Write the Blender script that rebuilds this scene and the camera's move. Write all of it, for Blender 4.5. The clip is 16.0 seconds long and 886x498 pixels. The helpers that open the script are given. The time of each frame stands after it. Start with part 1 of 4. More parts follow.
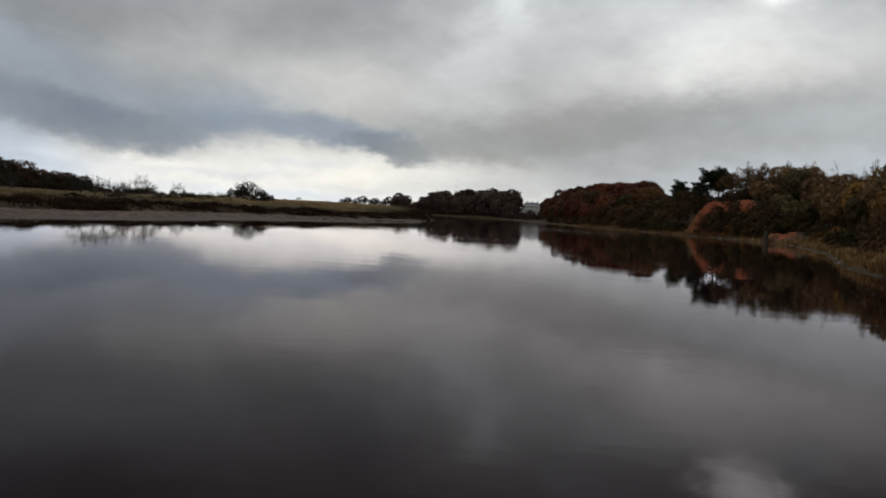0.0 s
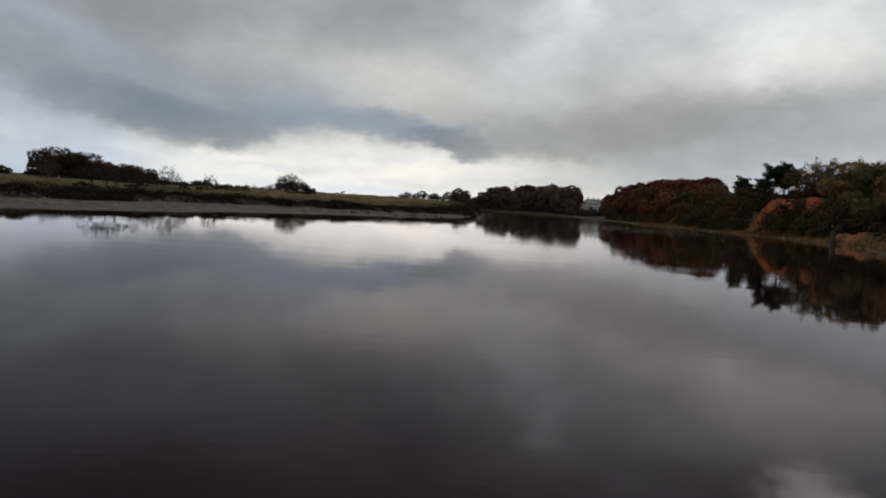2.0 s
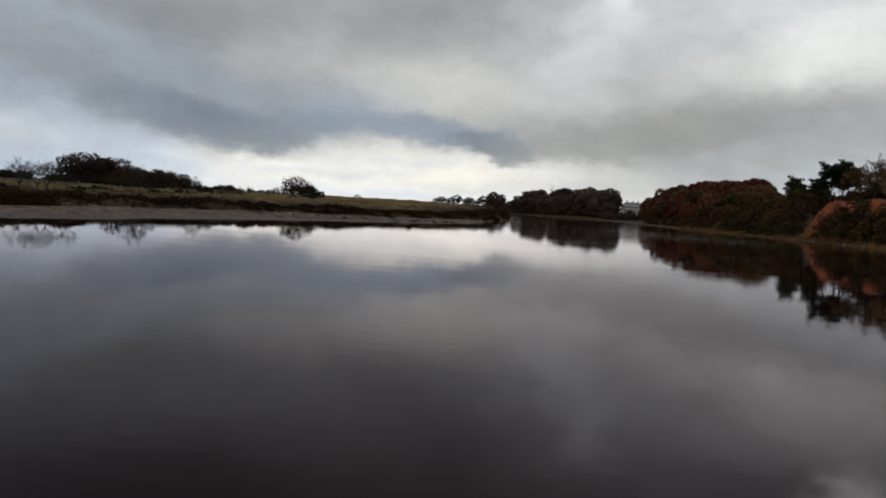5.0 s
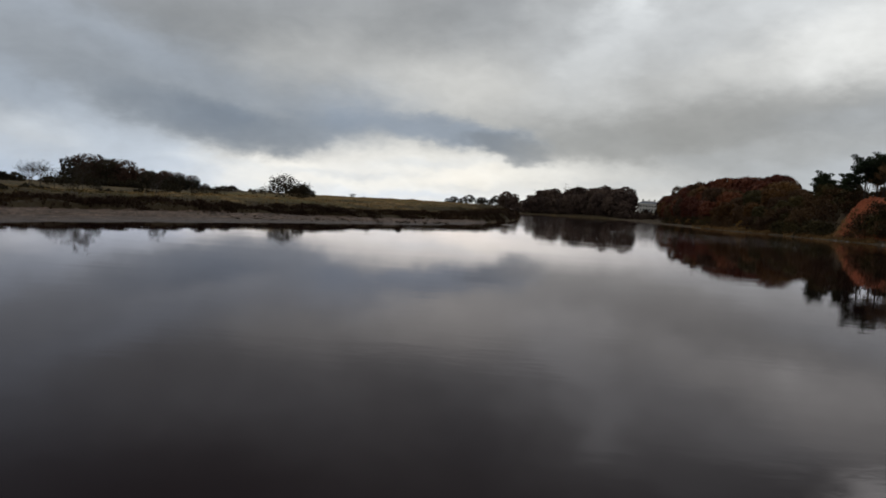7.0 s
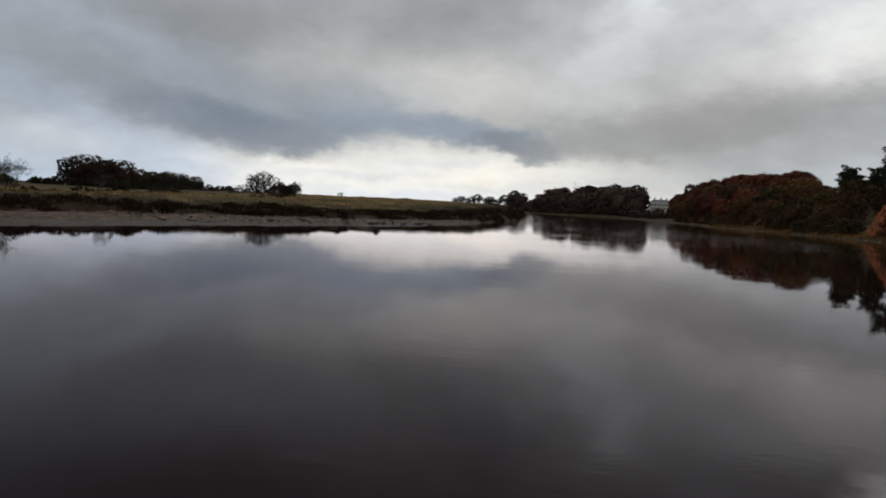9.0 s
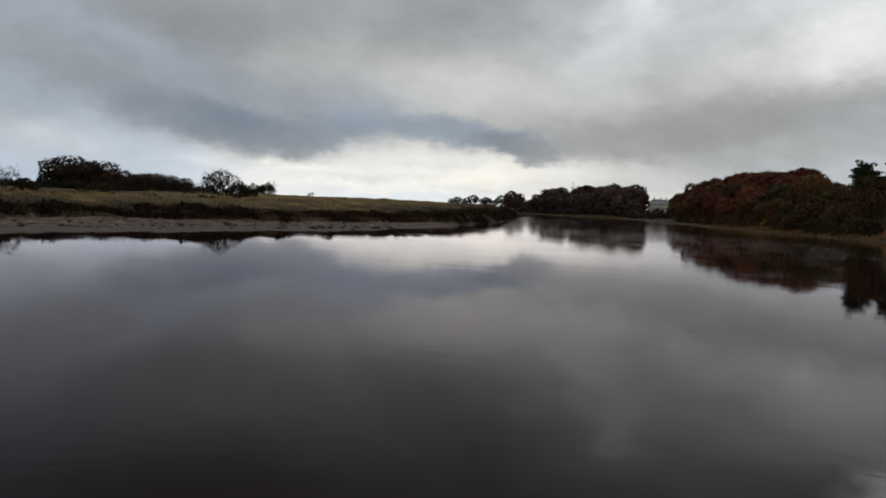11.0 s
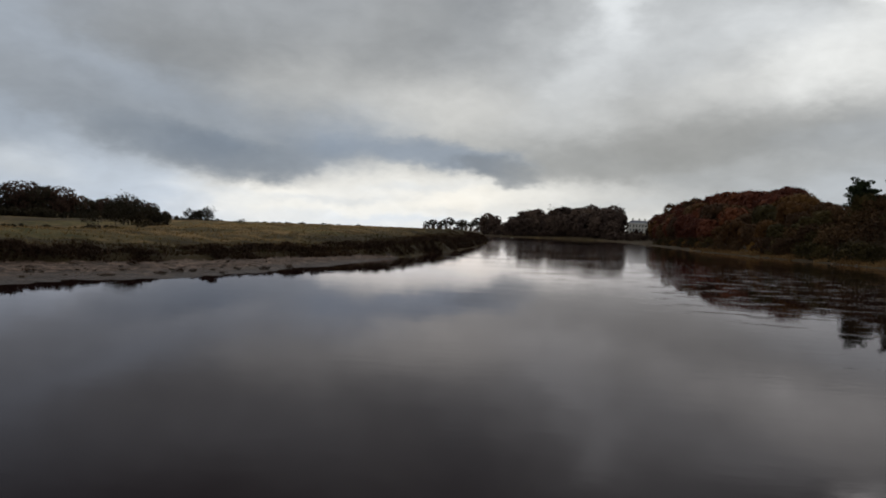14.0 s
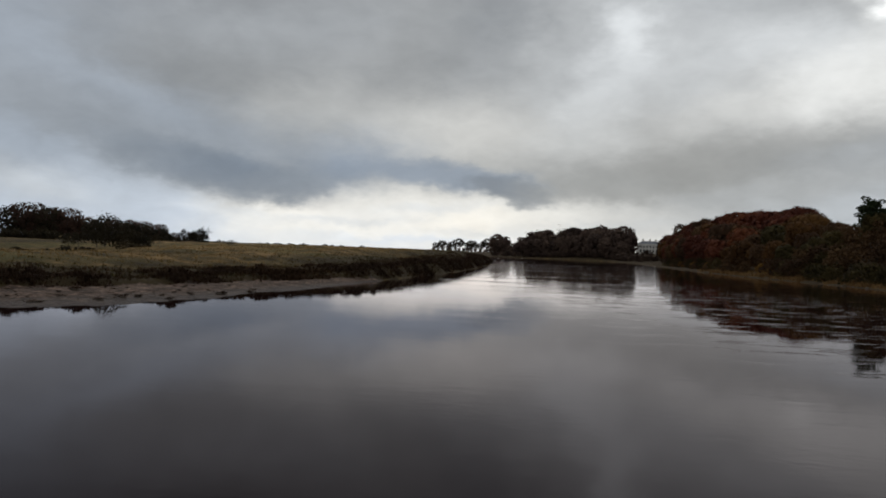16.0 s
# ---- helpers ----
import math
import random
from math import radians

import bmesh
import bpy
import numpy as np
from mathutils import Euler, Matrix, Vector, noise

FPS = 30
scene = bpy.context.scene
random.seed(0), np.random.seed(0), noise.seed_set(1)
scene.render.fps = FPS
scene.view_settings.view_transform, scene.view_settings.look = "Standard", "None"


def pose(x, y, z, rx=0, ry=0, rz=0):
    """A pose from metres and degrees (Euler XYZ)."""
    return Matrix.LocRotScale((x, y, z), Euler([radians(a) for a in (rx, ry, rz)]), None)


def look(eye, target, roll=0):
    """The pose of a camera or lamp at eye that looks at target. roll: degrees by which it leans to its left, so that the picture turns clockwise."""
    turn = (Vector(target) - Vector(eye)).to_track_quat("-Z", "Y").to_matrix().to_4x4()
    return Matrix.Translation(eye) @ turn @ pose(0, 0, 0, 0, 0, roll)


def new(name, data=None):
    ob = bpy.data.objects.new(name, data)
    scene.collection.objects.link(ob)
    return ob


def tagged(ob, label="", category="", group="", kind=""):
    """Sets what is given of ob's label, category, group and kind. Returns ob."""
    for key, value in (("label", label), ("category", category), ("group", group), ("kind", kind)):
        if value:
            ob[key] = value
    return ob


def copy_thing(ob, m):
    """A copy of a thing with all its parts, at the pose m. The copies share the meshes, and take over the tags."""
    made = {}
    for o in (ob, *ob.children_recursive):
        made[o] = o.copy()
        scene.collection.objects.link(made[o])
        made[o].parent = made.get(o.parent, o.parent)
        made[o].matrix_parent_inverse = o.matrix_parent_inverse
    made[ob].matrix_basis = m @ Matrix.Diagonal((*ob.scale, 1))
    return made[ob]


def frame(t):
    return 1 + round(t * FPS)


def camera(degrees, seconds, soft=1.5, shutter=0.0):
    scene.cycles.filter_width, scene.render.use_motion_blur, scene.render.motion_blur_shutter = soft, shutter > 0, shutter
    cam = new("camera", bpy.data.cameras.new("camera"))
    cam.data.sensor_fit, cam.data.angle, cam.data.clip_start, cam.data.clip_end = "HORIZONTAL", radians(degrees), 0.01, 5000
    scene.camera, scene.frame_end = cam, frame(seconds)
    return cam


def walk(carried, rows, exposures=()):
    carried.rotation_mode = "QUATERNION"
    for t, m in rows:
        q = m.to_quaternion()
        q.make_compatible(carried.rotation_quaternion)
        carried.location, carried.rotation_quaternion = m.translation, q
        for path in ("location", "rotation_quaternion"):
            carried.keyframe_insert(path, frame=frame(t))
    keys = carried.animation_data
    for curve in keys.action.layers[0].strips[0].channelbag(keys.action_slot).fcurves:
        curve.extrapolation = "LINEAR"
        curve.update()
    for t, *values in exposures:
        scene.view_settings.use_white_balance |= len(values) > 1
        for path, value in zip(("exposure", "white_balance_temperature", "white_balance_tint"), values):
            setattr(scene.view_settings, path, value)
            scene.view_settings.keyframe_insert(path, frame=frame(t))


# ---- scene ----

# ---------------------------------------------------------------- camera
cam = camera(57.76, 16.0, soft=1.8)
PATH = [
    # t, x, y, z, turn to the side, tilt, lean
    (0.0, -0.00, 0.00, 2.48, 0.42, -2.54, 3.39),
    (0.5, 1.18, 1.77, 2.48, 1.21, -2.69, 3.45),
    (1.0, 2.49, 3.55, 2.50, 2.41, -2.83, 3.65),
    (1.5, 3.78, 5.47, 2.54, 3.64, -3.01, 3.85),
    (2.0, 4.99, 7.63, 2.58, 4.89, -3.13, 3.98),
    (2.5, 5.93, 10.06, 2.62, 5.83, -3.20, 4.00),
    (3.0, 6.60, 12.89, 2.66, 6.48, -3.19, 4.00),
    (3.5, 7.00, 16.06, 2.70, 6.86, -3.14, 3.90),
    (4.0, 7.44, 19.57, 2.75, 7.17, -3.06, 3.88),
    (4.5, 7.75, 23.34, 2.81, 7.39, -3.03, 3.82),
    (5.0, 8.25, 27.22, 2.86, 7.71, -3.01, 3.73),
    (7.5, 10.09, 47.02, 2.90, 9.04, -3.10, 3.27),
    (8.0, 10.47, 51.00, 2.90, 9.23, -3.20, 3.21),
    (8.5, 10.77, 55.03, 2.91, 9.40, -3.15, 3.18),
    (9.0, 11.16, 59.35, 2.92, 9.61, -3.10, 3.04),
    (11.5, 13.00, 81.06, 3.04, 9.47, -2.96, 2.62),
    (12.0, 13.33, 85.58, 3.14, 9.21, -2.83, 2.51),
    (12.5, 13.72, 90.05, 3.37, 8.81, -2.62, 2.42),
    (13.0, 14.09, 93.91, 3.68, 8.58, -2.27, 2.32),
    (13.5, 14.45, 96.97, 3.96, 8.35, -1.85, 2.32),
    (14.0, 15.06, 99.50, 4.16, 8.31, -1.38, 2.19),
    (14.5, 15.64, 101.45, 4.30, 8.35, -0.92, 2.08),
    (15.0, 16.38, 102.94, 4.37, 8.52, -0.51, 2.05),
    (15.5, 17.12, 103.97, 4.39, 8.87, -0.20, 2.09),
    (16.0, 17.86, 104.82, 4.38, 9.26, 0.08, 2.13),
]


def aimed(x, y, z, turn, tilt, lean):
    a, b = radians(turn), radians(tilt)
    ahead = Vector((-math.sin(a) * math.cos(b), math.cos(a) * math.cos(b), math.sin(b)))
    eye = Vector((x, y, z))
    return look(eye, eye + ahead, lean)


walk(cam, [(t, aimed(*row)) for t, *row in PATH], [(0.0, 0.0), (16.0, 0.0)])

# ---------------------------------------------------------------- world and sun
SUN_AZ, SUN_EL = radians(-25), radians(52)
world = bpy.data.worlds.new("overcast_sky")
scene.world = world
world.use_nodes = True


class Nodes:
    """Short hand for building node trees."""

    def __init__(self, tree):
        self.tree = tree

    def add(self, kind, **settings):
        n = self.tree.nodes.new(kind)
        for k, v in settings.items():
            if k == "operation":
                n.operation = v
            elif k == "data_type":
                n.data_type = v
            elif k == "blend_type":
                n.blend_type = v
            elif k == "attribute_name":
                n.attribute_name = v
            elif k == "sky_type":
                n.sky_type = v
            elif k == "noise_type":
                n.noise_type = v
        return n

    def link(self, a, b):
        if hasattr(a, "node"):
            self.tree.links.new(a, b)
        else:
            b.default_value = a

    def math(self, op, a, b=0.0, c=0.0, clamp=False):
        n = self.add("ShaderNodeMath", operation=op)
        n.use_clamp = clamp
        for k, v in enumerate((a, b, c)):
            self.link(v, n.inputs[k])
        return n.outputs[0]

    def vec(self, op, a, b=(0, 0, 0)):
        n = self.add("ShaderNodeVectorMath", operation=op)
        self.link(a, n.inputs[0])
        self.link(b, n.inputs[1])
        return n.outputs[0]

    def noise(self, where, scale, detail=4.0, rough=0.55, distort=0.0):
        n = self.add("ShaderNodeTexNoise")
        if where is not None:
            self.link(where, n.inputs["Vector"])
        n.inputs["Scale"].default_value = scale
        n.inputs["Detail"].default_value = detail
        n.inputs["Roughness"].default_value = rough
        n.inputs["Distortion"].default_value = distort
        return n

    def ramp(self, fac, stops):
        n = self.add("ShaderNodeValToRGB")
        r = n.color_ramp
        while len(r.elements) < len(stops):
            r.elements.new(0.5)
        for e, (p, c) in zip(r.elements, stops):
            e.position = p
            e.color = (*c, 1) if isinstance(c, tuple) else (c, c, c, 1)
        self.link(fac, n.inputs[0])
        return n.outputs[0]

    def mix(self, fac, a, b, blend="MIX"):
        n = self.add("ShaderNodeMix", data_type="RGBA")
        n.blend_type = blend
        self.link(fac, n.inputs["Factor"])
        for v, sock in ((a, n.inputs[6]), (b, n.inputs[7])):
            self.link((*v, 1) if isinstance(v, tuple) else v, sock)
        return n.outputs[2]

    def combine(self, x, y, z):
        n = self.add("ShaderNodeCombineXYZ")
        for v, sock in zip((x, y, z), n.inputs):
            self.link(v, sock)
        return n.outputs[0]


# banks of cloud: bearing, height, breadth, depth, slant (degrees), hardness of the edge, cover, brightness, coolness
UPPER_SKY = [
    (-45.0, 22.0, 16.0, 6.0, 0, 1.2, 0.90, 0.14, 0.3),
    (-22.0, 21.0, 11.0, 4.5, 0, 1.3, 0.90, 0.1, 0.1),
    (-8.0, 18.0, 6.0, 3.5, 20, 2.0, 0.95, 0.12, 0.1),
    (-2.0, 21.0, 5.0, 4.0, 0, 1.3, 0.95, 0.1, 0.2),
    (-13.0, 16.5, 4.0, 2.0, 10, 1.0, 0.50, 0.485, 0.2),
    (5.0, 19.0, 5.0, 3.0, 30, 1.2, 0.80, 0.18, 0.3),
    (12.0, 17.5, 5.0, 3.0, 0, 1.8, 0.80, 1.023, 0.3),
    (22.3, 17.3, 2.2, 2.0, 0, 2.0, 0.90, 2.047, 0.1),
    (17.0, 20.0, 4.0, 3.0, 0, 1.2, 0.80, 0.756, 0.2),
    (27.0, 18.5, 4.0, 3.0, 0, 1.2, 0.85, 0.486, 0.2),
    (34.0, 20.0, 7.0, 6.0, 0, 1.2, 0.85, 0.552, 0.2),
    (2.5, 15.5, 1.6, 1.6, 0, 1.2, 0.60, 0.75, 0.2),
    (-18.0, 27.0, 30.0, 6.0, 0, 1.5, 0.80, 0.317, 0.2),
    (18.0, 28.0, 20.0, 6.0, 0, 1.5, 0.80, 0.498, 0.2),
]
BROAD_CLOUD = [
    (-32.1, 13.2, 16.5, 8.0, -6, 1.0, 0.90, 0.120, 0.3),
    (-9.2, 15.1, 13.1, 7.6, 14, 1.0, 0.90, 0.259, 0.1),
    (10.2, 14.2, 16.5, 7.6, 10, 1.0, 0.95, 0.495, 0.1),
    (27.2, 13.4, 13.1, 10.4, 2, 1.0, 0.95, 0.120, 0.0),
    (-35.2, 6.4, 13.1, 4.4, -10, 1.0, 0.90, 0.3, 0.4),
    (-15.0, 8.7, 13.1, 4.4, 2, 1.0, 0.90, 0.380, 0.0),
    (8.6, 7.6, 16.5, 4.4, 6, 1.0, 0.90, 0.35, -0.1),
    (24.8, 6.9, 11.9, 4.8, 8, 1.0, 0.90, 0.39, 0.0),
    (-45.5, 6.6, 10.4, 10.4, 2, 1.0, 0.90, 0.34, 0.4),
]
HORIZON_GLOW = [
    (-10.3, 1.5, 24.2, 2.5, -1, 2.0, 0.97, 0.83, -0.3),
    (-40.0, 0.4, 16.5, 2.8, -6, 1.5, 0.90, 0.48, 0.7),
    (15.7, 3.5, 14.2, 1.6, 6, 1.5, 0.85, 0.38, 0.1),
    (31.2, 4.2, 16.5, 2.4, 6, 1.5, 0.85, 0.48, 0.3),
    (-28.9, 1.9, 5.2, 2.2, -18, 1.5, 0.80, 0.56, 0.6),
    (-35.4, 3.1, 3.0, 0.9, -10, 1.0, 0.60, 0.56, 0.2),
    (-31.7, 2.8, 4.4, 1.2, -13, 1.0, 0.50, 0.448, 0.5),
    (-19.3, 3.2, 2.4, 0.9, 2, 1.0, 0.70, 1.15, -0.5),
    (-7.1, 2.3, 3.6, 0.6, 6, 1.0, 0.60, 0.82, -0.6),
    (-0.7, 3.1, 4.8, 0.9, 0, 1.0, 0.60, 0.72, -0.2),
    (-21.7, 0.6, 6.0, 1.0, 2, 1.0, 0.40, 0.8, -0.1),
    (-14.6, -0.1, 6.8, 0.8, 2, 1.0, 0.40, 0.643, 0.5),
]
GLOW_STREAKS = [
    (-16.0, 1.9, 5.0, 0.28, 2, 1.0, 0.55, 0.62, 0.2),
    (-5.0, 1.3, 5.5, 0.25, -1, 1.0, 0.50, 0.60, 0.1),
    (-24.0, 2.3, 3.5, 0.30, -4, 1.0, 0.50, 0.66, 0.2),
    (-11.0, 2.9, 3.8, 0.30, 4, 1.0, 0.50, 0.62, 0.2),
    (-11.5, 0.7, 6.5, 0.30, 0, 1.0, 0.50, 0.64, 0.5),
    (2.5, 2.1, 5.0, 0.30, 3, 1.0, 0.50, 0.52, 0.1),
    (-33.0, 1.7, 5.0, 0.40, -8, 1.0, 0.45, 0.46, 0.5),
]
WEST_CLOUD = [
    (-37.4, 13.1, 4.8, 3.6, 2, 1.0, 0.50, 0.377, 0.5),
    (-25.2, 11.6, 6.8, 2.4, 2, 1.3, 0.75, 0.218, 0.1),
    (-30.5, 9.3, 6.0, 1.0, -20, 1.0, 0.60, 0.423, 0.5),
    (-35.6, 8.0, 5.2, 2.2, -16, 1.2, 0.60, 0.258, 0.3),
    (-37.7, 6.0, 4.8, 1.2, -18, 1.2, 0.60, 0.368, 0.6),
    (-24.2, 14.3, 4.4, 1.6, 2, 1.0, 0.50, 0.393, 0.2),
    (-17.2, 14.7, 4.0, 2.8, 2, 1.0, 0.50, 0.339, 0.2),
    (-18.6, 10.0, 4.8, 1.6, 12, 1.0, 0.60, 0.415, 0.0),
    (-30.4, 14.8, 4.8, 2.0, 2, 1.0, 0.50, 0.342, 0.2),
]
MIDDLE_CLOUD = [
    (-11.1, 12.4, 4.4, 1.8, 12, 1.2, 0.60, 0.237, 0.1),
    (-6.0, 15.9, 3.6, 3.0, 42, 1.2, 0.70, 0.23, 0.2),
    (-7.1, 12.9, 2.4, 1.6, 32, 1.0, 0.40, 0.379, 0.1),
    (-10.1, 8.3, 5.2, 1.8, 7, 1.2, 0.70, 0.554, -0.1),
    (-4.9, 8.3, 5.2, 1.8, 2, 1.0, 0.60, 0.572, -0.2),
    (0.9, 11.8, 3.6, 4.8, -8, 1.2, 0.70, 0.667, 0.1),
    (3.5, 15.2, 1.8, 1.6, -18, 1.2, 0.75, 0.8, 0.1),
    (-1.1, 14.1, 2.4, 4.4, -28, 1.0, 0.50, 0.3, 0.1),
    (4.9, 8.6, 4.4, 1.6, 2, 1.0, 0.50, 0.375, -0.1),
    (1.1, 7.3, 2.4, 0.9, 2, 1.0, 0.50, 0.571, 0.0),
]
EAST_CLOUD = [
    (8.1, 12.1, 3.6, 2.4, -18, 1.0, 0.50, 0.582, 0.1),
    (13.8, 11.0, 6.0, 1.4, 14, 1.3, 0.70, 0.590, -0.1),
    (17.7, 11.9, 4.4, 2.2, 16, 1.4, 0.75, 0.786, 0.0),
    (23.2, 12.0, 8.0, 2.8, 7, 1.2, 0.70, 0.723, -0.1),
    (13.7, 14.4, 4.4, 1.6, 2, 1.0, 0.50, 0.825, 0.1),
    (11.5, 6.7, 10.4, 1.5, 7, 1.3, 0.75, 0.27, -0.1),
    (19.2, 6.9, 6.8, 1.2, 8, 1.2, 0.65, 0.235, 0.1),
    (11.6, 4.8, 6.0, 0.6, 7, 1.2, 0.60, 0.43, 0.1),
    (5.0, 5.5, 7.2, 1.6, 0, 1.2, 0.60, 0.26, -0.1),
    (8.8, 4.0, 4.8, 0.6, 8, 1.0, 0.50, 0.360, 0.1),
    (25.5, 7.7, 9.2, 1.2, 6, 1.3, 0.60, 0.46, 0.2),
    (21.6, 17.0, 2.4, 1.6, 2, 1.2, 0.80, 2.367, 0.0),
    (24.8, 14.4, 2.8, 2.0, -8, 1.0, 0.60, 0.505, 0.2),
]
CLOUD_BASE = [
    (-24.6, 6.9, 7.6, 2.4, -12, 1.3, 0.75, 0.261, 0.5),
    (-24.5, 4.75, 6.8, 1.4, -11, 2.2, 0.90, 0.185, 0.8),
    (-19.2, 4.6, 4.4, 1.25, 16, 2.4, 0.80, 0.235, 0.5),
    (-15.3, 6.1, 3.6, 1.6, 2, 1.2, 0.60, 0.268, 0.9),
    (-8.4, 5.2, 6.4, 1.0, -6, 2.6, 0.85, 0.27, 0.7),
    (-4.7, 4.3, 3.0, 1.0, -10, 3.0, 0.85, 0.2, 0.5),
    (1.2, 4.8, 5.2, 1.0, 4, 1.6, 0.80, 0.307, 0.0),
    (-30.1, 5.6, 4.8, 1.4, -18, 1.3, 0.60, 0.235, 0.5),
]


def build_sky():
    n = Nodes(world.node_tree)
    n.tree.nodes.clear()
    out = n.add("ShaderNodeOutputWorld")
    coord = n.add("ShaderNodeTexCoord").outputs["Generated"]
    sep = n.add("ShaderNodeSeparateXYZ")
    n.link(coord, sep.inputs[0])
    az = n.math("MULTIPLY", n.math("ARCTAN2", sep.outputs[0], sep.outputs[1]), 57.2958)
    el = n.math("MULTIPLY", n.math("ARCSINE", sep.outputs[2]), 57.2958)
    # drifting wisps bend the outlines of the banks
    flat = n.combine(n.math("MULTIPLY", az, 0.075), n.math("MULTIPLY", el, 0.14), 0.0)
    for scale, wide, high in ((2.6, 5.0, 1.5), (7.0, 2.4, 1.0), (18.0, 0.9, 0.45)):
        warp = n.noise(flat, scale, 3.0, 0.55)
        wsep = n.add("ShaderNodeSeparateXYZ")
        n.link(n.vec("SUBTRACT", warp.outputs["Color"], (0.5, 0.5, 0.5)), wsep.inputs[0])
        az = n.math("MULTIPLY_ADD", wsep.outputs[0], wide, az)
        el = n.math("MULTIPLY_ADD", wsep.outputs[1], high, el)
    cloud = tuple(CLEAR_GREY * v for v in sky_tint(0.15))
    for banks in (UPPER_SKY, BROAD_CLOUD, HORIZON_GLOW, GLOW_STREAKS, WEST_CLOUD, MIDDLE_CLOUD, EAST_CLOUD, CLOUD_BASE):
        for a, e, ra, re, slant, hard, cover, bright, cool in banks:
            c, s = math.cos(radians(slant)), math.sin(radians(slant))
            da, de = n.math("SUBTRACT", az, a), n.math("SUBTRACT", el, e)
            u = n.math("MULTIPLY_ADD", da, c / ra, n.math("MULTIPLY", de, s / ra))
            v = n.math("MULTIPLY_ADD", da, -s / re, n.math("MULTIPLY", de, c / re))
            r2 = n.math("MULTIPLY_ADD", u, u, n.math("MULTIPLY", v, v))
            if hard != 1.0:
                r2 = n.math("POWER", r2, hard)
            g = n.math("MULTIPLY", n.math("EXPONENT", n.math("MULTIPLY", r2, -0.7)), cover)
            cloud = n.mix(g, cloud, tuple(bright * q for q in sky_tint(cool)))
    fine = n.noise(flat, 5.0, 6.0, 0.55, 0.3).outputs["Fac"]
    grain = n.math("MULTIPLY_ADD", n.math("SUBTRACT", fine, 0.5), 0.30, 1.0)
    grey = n.add("ShaderNodeCombineColor")
    for k in range(3):
        n.link(grain, grey.inputs[k])
    cloud = n.mix(1.0, cloud, grey.outputs[0], "MULTIPLY")
    sky = n.add("ShaderNodeTexSky", sky_type="NISHITA")
    sky.sun_disc = False
    sky.sun_elevation, sky.sun_rotation = SUN_EL, SUN_AZ
    b1 = n.add("ShaderNodeBackground")
    n.link(sky.outputs[0], b1.inputs[0])
    b1.inputs[1].default_value = 0.08
    b2 = n.add("ShaderNodeBackground")
    n.link(cloud, b2.inputs[0])
    b2.inputs[1].default_value = 1.16
    m = n.add("ShaderNodeMixShader")
    m.inputs[0].default_value = 0.96
    for k, b in ((1, b1), (2, b2)):
        n.link(b.outputs[0], m.inputs[k])
    n.link(m.outputs[0], out.inputs[0])


CLEAR_GREY = 0.42


def sky_tint(cool):
    """Grey of a cloud, from warm (below 0) to blue (1)."""
    if cool < 0:
        return (0.985 - 0.12 * cool, 1.0, 0.985 + 0.16 * cool)
    return (0.985 - 0.20 * cool, 1.0, 0.985 + 0.34 * cool)


build_sky()

sun_data = bpy.data.lights.new("sun", "SUN")
sun_data.energy, sun_data.angle, sun_data.color = 0.5, radians(25), (1.0, 0.97, 0.92)
sun = new("sun", sun_data)
sun.matrix_world = look((0, 0, 60), (-100 * math.sin(SUN_AZ) * math.cos(SUN_EL), -100 * math.cos(SUN_AZ) * math.cos(SUN_EL), 60 - 100 * math.sin(SUN_EL)))


# ---------------------------------------------------------------- materials
def material(name, rough=0.8):
    m = bpy.data.materials.new(name)
    m.use_nodes = True
    n = Nodes(m.node_tree)
    p = m.node_tree.nodes["Principled BSDF"]
    p.inputs["Roughness"].default_value = rough
    return m, n, p


def bump(n, p, height, strength, distance):
    b = n.add("ShaderNodeBump")
    b.inputs["Strength"].default_value = strength
    b.inputs["Distance"].default_value = distance
    n.link(height, b.inputs["Height"])
    n.link(b.outputs[0], p.inputs["Normal"])


def foliage(name, dark, mid, light, gloss=0.75):
    """Leaves: colour by tree, by leaf and by a slow noise over the crown."""
    m, n, p = material(name, gloss)
    geo = n.add("ShaderNodeNewGeometry")
    info = n.add("ShaderNodeObjectInfo")
    pos = n.add("ShaderNodeTexCoord").outputs["Object"]
    slow = n.noise(pos, 0.35, 3.0).outputs["Fac"]
    f = n.math("ADD", n.math("MULTIPLY", geo.outputs["Random Per Island"], 0.2), n.math("MULTIPLY", info.outputs["Random"], 0.6))
    f = n.math("ADD", f, n.math("MULTIPLY", n.math("SUBTRACT", slow, 0.35), 0.6), clamp=True)
    n.link(n.ramp(f, [(0.0, dark), (0.5, mid), (1.0, light)]), p.inputs["Base Color"])
    p.inputs["Specular IOR Level"].default_value = 0.05
    return m


M_RUST = foliage("rust_leaves", (0.044, 0.014, 0.011), (0.092, 0.027, 0.014), (0.140, 0.048, 0.019))
M_BROWN = foliage("brown_leaves", (0.034, 0.019, 0.012), (0.066, 0.036, 0.018), (0.108, 0.062, 0.027))
M_OLIVE = foliage("olive_leaves", (0.022, 0.018, 0.009), (0.044, 0.034, 0.013), (0.080, 0.056, 0.020))
M_GOLD = foliage("golden_leaves", (0.080, 0.044, 0.013), (0.165, 0.086, 0.023), (0.250, 0.135, 0.034))
M_COPPER = foliage("copper_leaves", (0.040, 0.020, 0.009), (0.078, 0.037, 0.013), (0.118, 0.060, 0.019))
M_NEAR_BROWN = foliage("thinning_brown_leaves", (0.062, 0.037, 0.021), (0.130, 0.075, 0.034), (0.215, 0.130, 0.053))
